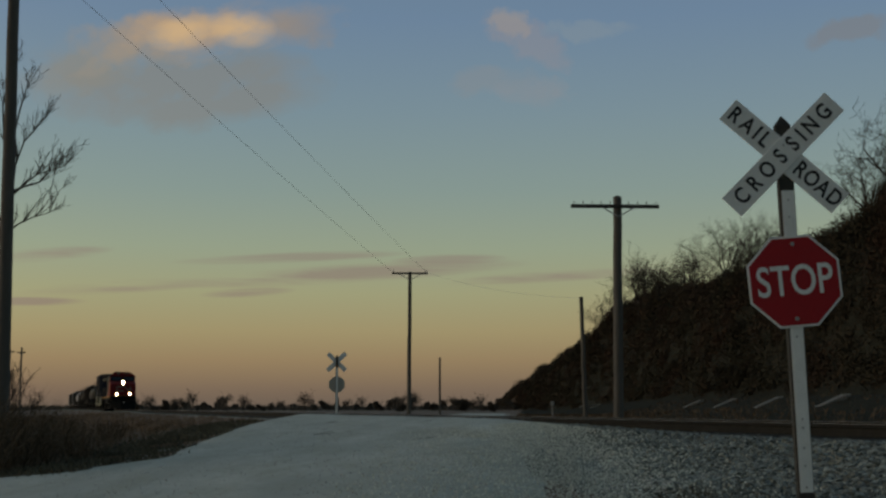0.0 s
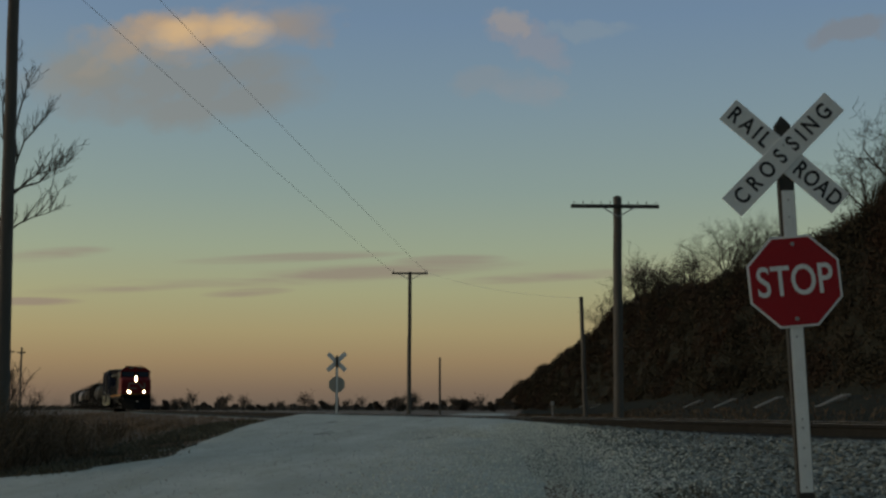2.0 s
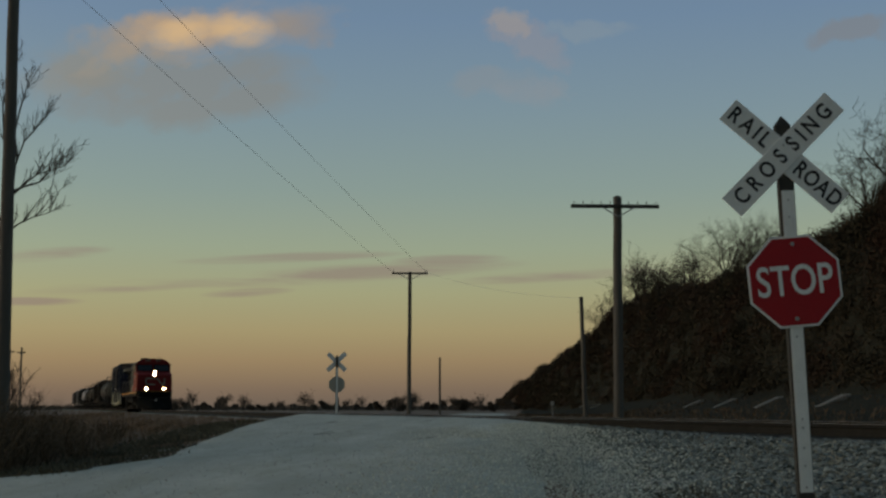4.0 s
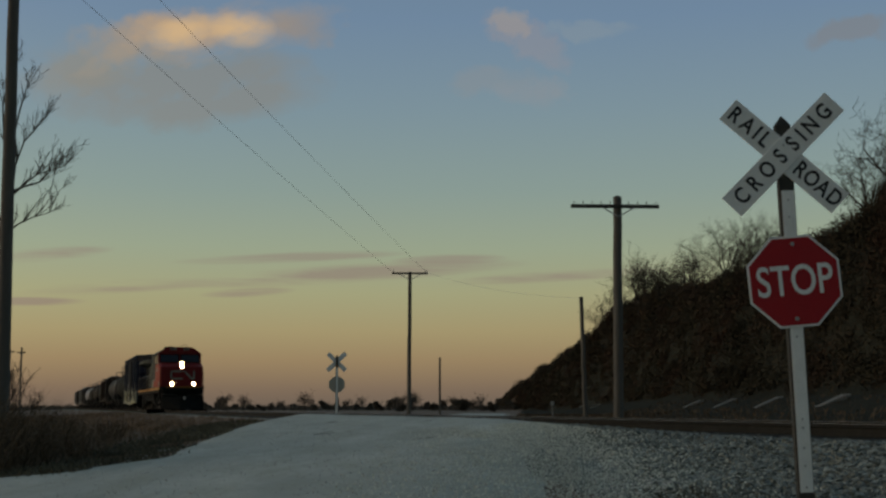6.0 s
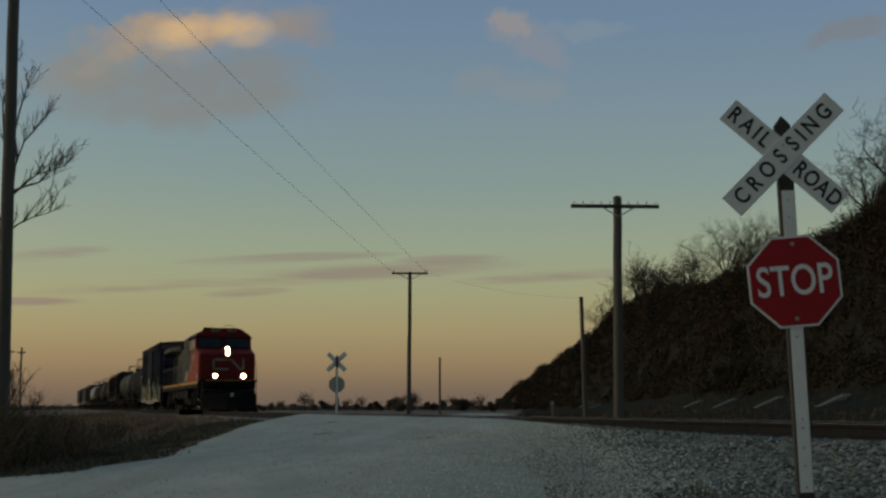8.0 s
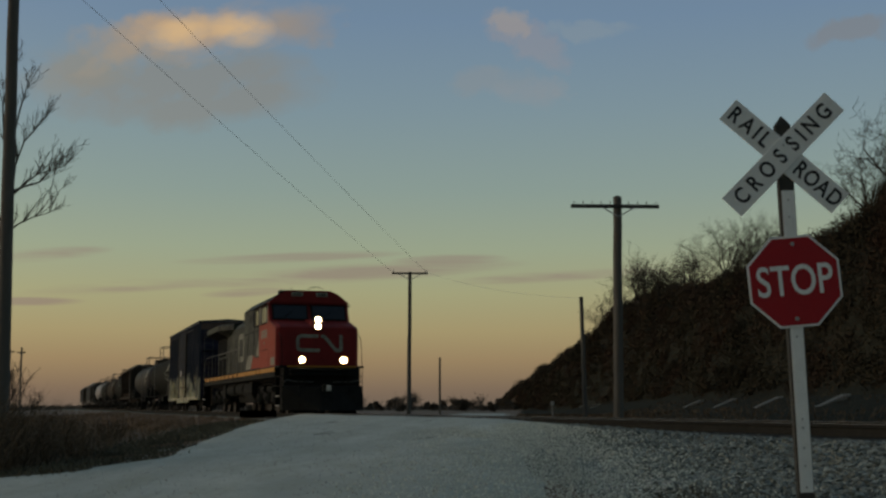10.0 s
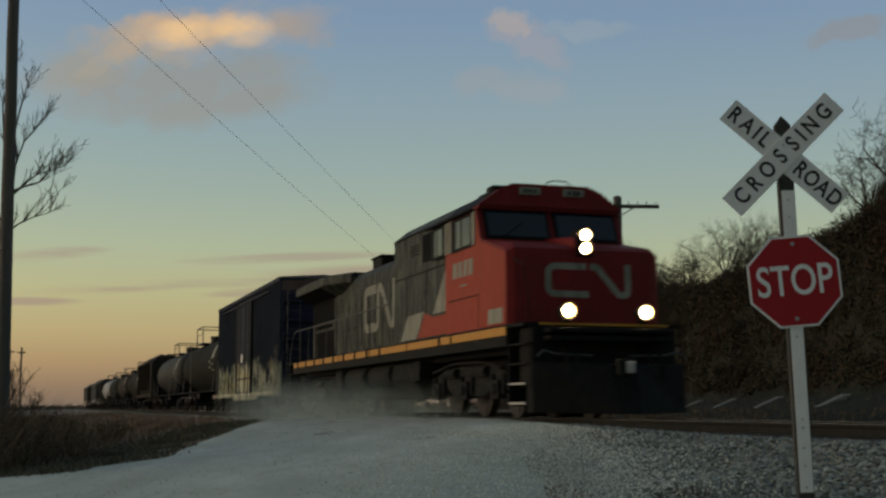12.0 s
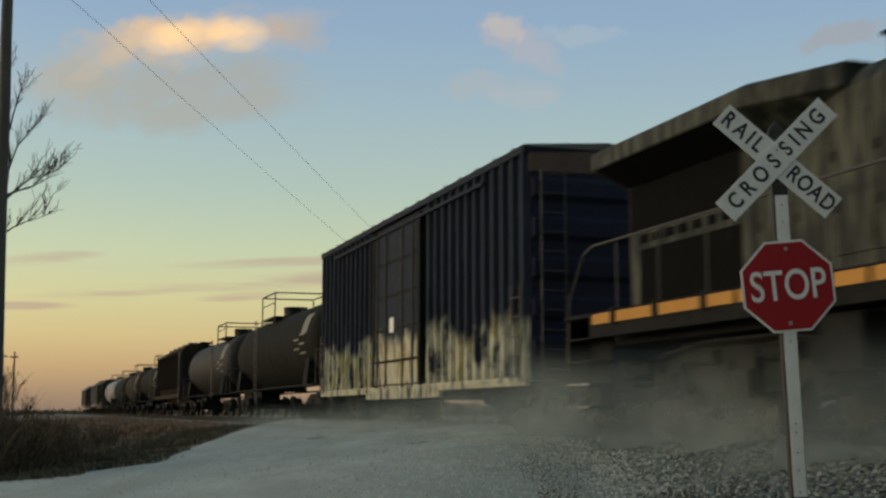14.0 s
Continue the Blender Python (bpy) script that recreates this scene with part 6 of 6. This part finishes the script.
def dust_material():
    """Thin dust: mostly clear, thickest in the middle of a puff, uneven."""
    m = bpy.data.materials.new("thin_road_dust")
    m.use_nodes = True
    nt = m.node_tree
    nt.nodes.clear()
    N, L = nt.nodes.new, nt.links.new
    tc, mp, ln = N("ShaderNodeTexCoord"), N("ShaderNodeMapping"), N("ShaderNodeVectorMath")
    mp.inputs["Scale"].default_value = (1 / 2.3, 1 / 1.2, 1 / 1.15)
    L(tc.outputs["Object"], mp.inputs[0])
    ln.operation = "LENGTH"
    L(mp.outputs[0], ln.inputs[0])
    fall = N("ShaderNodeMapRange")
    fall.interpolation_type = "SMOOTHSTEP"
    L(ln.outputs["Value"], fall.inputs[0])
    for i, v in enumerate((0.0, 1.0, 1.0, 0.0)):
        fall.inputs[i + 1].default_value = v
    nz = N("ShaderNodeTexNoise")
    nz.inputs["Scale"].default_value, nz.inputs["Detail"].default_value = 1.1, 5
    L(tc.outputs["Object"], nz.inputs[0])
    a = N("ShaderNodeMapRange")
    L(nz.outputs[0], a.inputs[0])
    for i, v in enumerate((0.30, 0.70, 0.18, 0.78)):
        a.inputs[i + 1].default_value = v
    k = N("ShaderNodeMath")
    k.operation = "MULTIPLY"
    L(fall.outputs[0], k.inputs[0]), L(a.outputs[0], k.inputs[1])
    d, t, tr, both, mix, out = N("ShaderNodeBsdfDiffuse"), N("ShaderNodeBsdfTranslucent"), N("ShaderNodeBsdfTransparent"), N("ShaderNodeMixShader"), N("ShaderNodeMixShader"), N("ShaderNodeOutputMaterial")
    d.inputs[0].default_value = t.inputs[0].default_value = (0.54, 0.60, 0.55, 1)
    both.inputs[0].default_value = 0.4
    L(d.outputs[0], both.inputs[1]), L(t.outputs[0], both.inputs[2])
    L(k.outputs[0], mix.inputs[0]), L(tr.outputs[0], mix.inputs[1]), L(both.outputs[0], mix.inputs[2])
    L(mix.outputs[0], out.inputs[0])
    return m


def make_dust():
    rnd = random.Random(61)
    dust = dust_material()
    for i in range(20):
        s = Shape()
        nx, nz = 12, 6
        v = []
        for j in range(nz + 1):
            for q in range(nx + 1):
                x, z = -2.3 + 4.6 * q / nx, -1.2 + 2.4 * j / nz
                v.append((x, 0.35 * (x / 2.3) ** 2 + 0.3 * noise.noise(Vector((x * 0.8 + i * 7, z, i))), z))
        s.add(v, [(j * (nx + 1) + q, j * (nx + 1) + q + 1, (j + 1) * (nx + 1) + q + 1, (j + 1) * (nx + 1) + q) for j in range(nz) for q in range(nx)])
        ob = tagged(new("dust_puff", s.raw("dust_puff", dust)), "thin pale dust whirled up beside the train", "dust", "dust at the crossing", "stuff")
        ob.data.polygons.foreach_set("use_smooth", [True] * len(ob.data.polygons))
        stop = -24.5 + 1.9 * i                    # where this puff is left behind over the road
        lag = 3.0 + rnd.uniform(0, 4)
        side, lift, drift, yaw = rnd.uniform(1.6, 2.6), rnd.uniform(0.0, 0.28), rnd.uniform(1.0, 3.0), rnd.uniform(-30, 30)
        rows = []
        for j in range(57):
            t = j * 0.25
            at = run(t) - lag
            grown = 1 - math.exp(-max(0.0, at - stop) / 3.5)
            x, y = on_track(min(at, stop) + drift * grown, side * grown)
            settled = smooth01((at - stop - 15) / 22)
            rows.append((t, pose(x, y, -1.1 + (1.05 + lift) * grown - 0.75 * settled, 0, 0, yaw + 12 * grown)))
        MOVING.append((ob, rows))


make_dust()
# ---------------------------------------------------------------- loose stones


def stone_mesh(rnd):
    s = Shape()
    base = [(1, 0, 0.1), (-1, 0.1, 0), (0.1, 1, 0), (0, -1, 0.1), (0, 0.1, 0.8), (0.1, 0, -0.8), (0.6, 0.6, 0.5), (-0.6, -0.6, 0.45)]
    v = [tuple(c * rnd.uniform(0.75, 1.2) for c in p) for p in base]
    s.add(v, [(4, 0, 6), (6, 0, 2), (4, 6, 2), (4, 2, 1), (4, 1, 7), (7, 1, 3), (4, 7, 3), (4, 3, 0), (5, 2, 0), (5, 1, 2), (5, 3, 1), (5, 0, 3)])
    return s


def make_stones():
    rnd = random.Random(51)
    kinds = [stone_mesh(rnd) for _ in range(8)]
    meshes = [k.mesh("stone", STONE) for k in kinds]
    bed = bpy.data.objects["ballast"]
    loose = Shape()
    near = 0
    n = 0
    while n < 17000:
        s = 15 - 62 * rnd.random() ** 1.5
        u = rnd.uniform(1.25, 6.2) if rnd.random() < 0.88 else rnd.uniform(-2.4, 1.2)
        x, y = on_track(s, u)
        if y < 7.6 or abs(x) > 0.37 * y + 0.6:
            continue
        w = smooth01((x - 1.35 - 0.5 * noise.noise(Vector((x, y * 0.6, 2)))) / 1.9)
        if x < 3.0 and (x < -4.2 or rnd.random() > w * 0.9):
            continue
        z = land_z(x, y) + 0.012
        k = rnd.uniform(0.018, 0.042) * table(x, ((1.0, 0.35), (2.6, 0.75), (3.6, 1.0)))
        m = Matrix.Translation((x, y, z + k * 0.25)) @ Euler((rnd.uniform(-0.5, 0.5), rnd.uniform(-0.5, 0.5), rnd.uniform(0, 6))).to_matrix().to_4x4() @ Matrix.Diagonal((k * rnd.uniform(0.9, 1.7), k * rnd.uniform(0.7, 1.1), k * rnd.uniform(0.45, 0.85), 1))
        i = rnd.randrange(8)
        if near < 300 and 8.2 < y < 10.6 and 1.8 < x < 4.4:
            o = new("stone", meshes[i])
            o.parent = bed
            o.matrix_local = m
            near += 1
        else:
            loose.add([m @ Vector(p) for p in kinds[i].v], kinds[i].f)
        n += 1
    rest = new("loose_stones", loose.raw("loose_stones", STONE))
    rest.parent = bed
    tagged(rest, "grey crushed stones", kind="stuff")
    peb = Shape()
    for _ in range(5000):
        y = 8 + 26 * rnd.random() ** 1.6
        x = rnd.uniform(-4.6, 1.6)
        k = rnd.uniform(0.004, 0.010)
        z = road_z(off_track(x, y)) + 0.004
        m = Matrix.Translation((x, y, z)) @ Euler((rnd.uniform(0, 6), rnd.uniform(0, 6), rnd.uniform(0, 6))).to_matrix().to_4x4() @ Matrix.Scale(k, 4)
        i = rnd.randrange(8)
        peb.add([m @ Vector(p) for p in kinds[i].v], kinds[i].f)
    fine = Shape()
    n = 0
    while n < 26000:
        y = 7.6 + 14 * rnd.random() ** 1.2
        x = rnd.uniform(-1.2, 4.2)
        if rnd.random() > smooth01((x + 1.2) / 2.6) or rnd.random() > smooth01((4.1 - x + 0.8 * noise.noise(Vector((x, y * 0.7, 3)))) / 2.6) or off_track(x, y) < 1.6:
            continue
        k = rnd.uniform(0.006, 0.014) * (0.7 + 0.45 * smooth01((x - 0.2) / 2.5))
        z = table(abs(x - road_mid(y)) / road_half(y), ((0.5, road_z(off_track(x, y))), (1.0, land_z(x, y) + 0.014)))
        m = Matrix.Translation((x, y, z + k * 0.3)) @ Euler((rnd.uniform(0, 6), rnd.uniform(0, 6), rnd.uniform(0, 6))).to_matrix().to_4x4() @ Matrix.Scale(k, 4)
        i = rnd.randrange(8)
        fine.add([m @ Vector(p) for p in kinds[i].v], kinds[i].f)
        n += 1
    o = new("gravel_chips", fine.raw("gravel_chips", FINES))
    o.parent = bed
    tagged(o, "small pale gravel chips", kind="stuff")
    o = new("road_pebbles", peb.raw("road_pebbles", PEBBLE))
    o.parent = bpy.data.objects["road"]
    tagged(o, "small pale pebbles", kind="stuff")


make_stones()


def motions():
    for car, rows in MOVING:
        walk(car, rows)


motions()
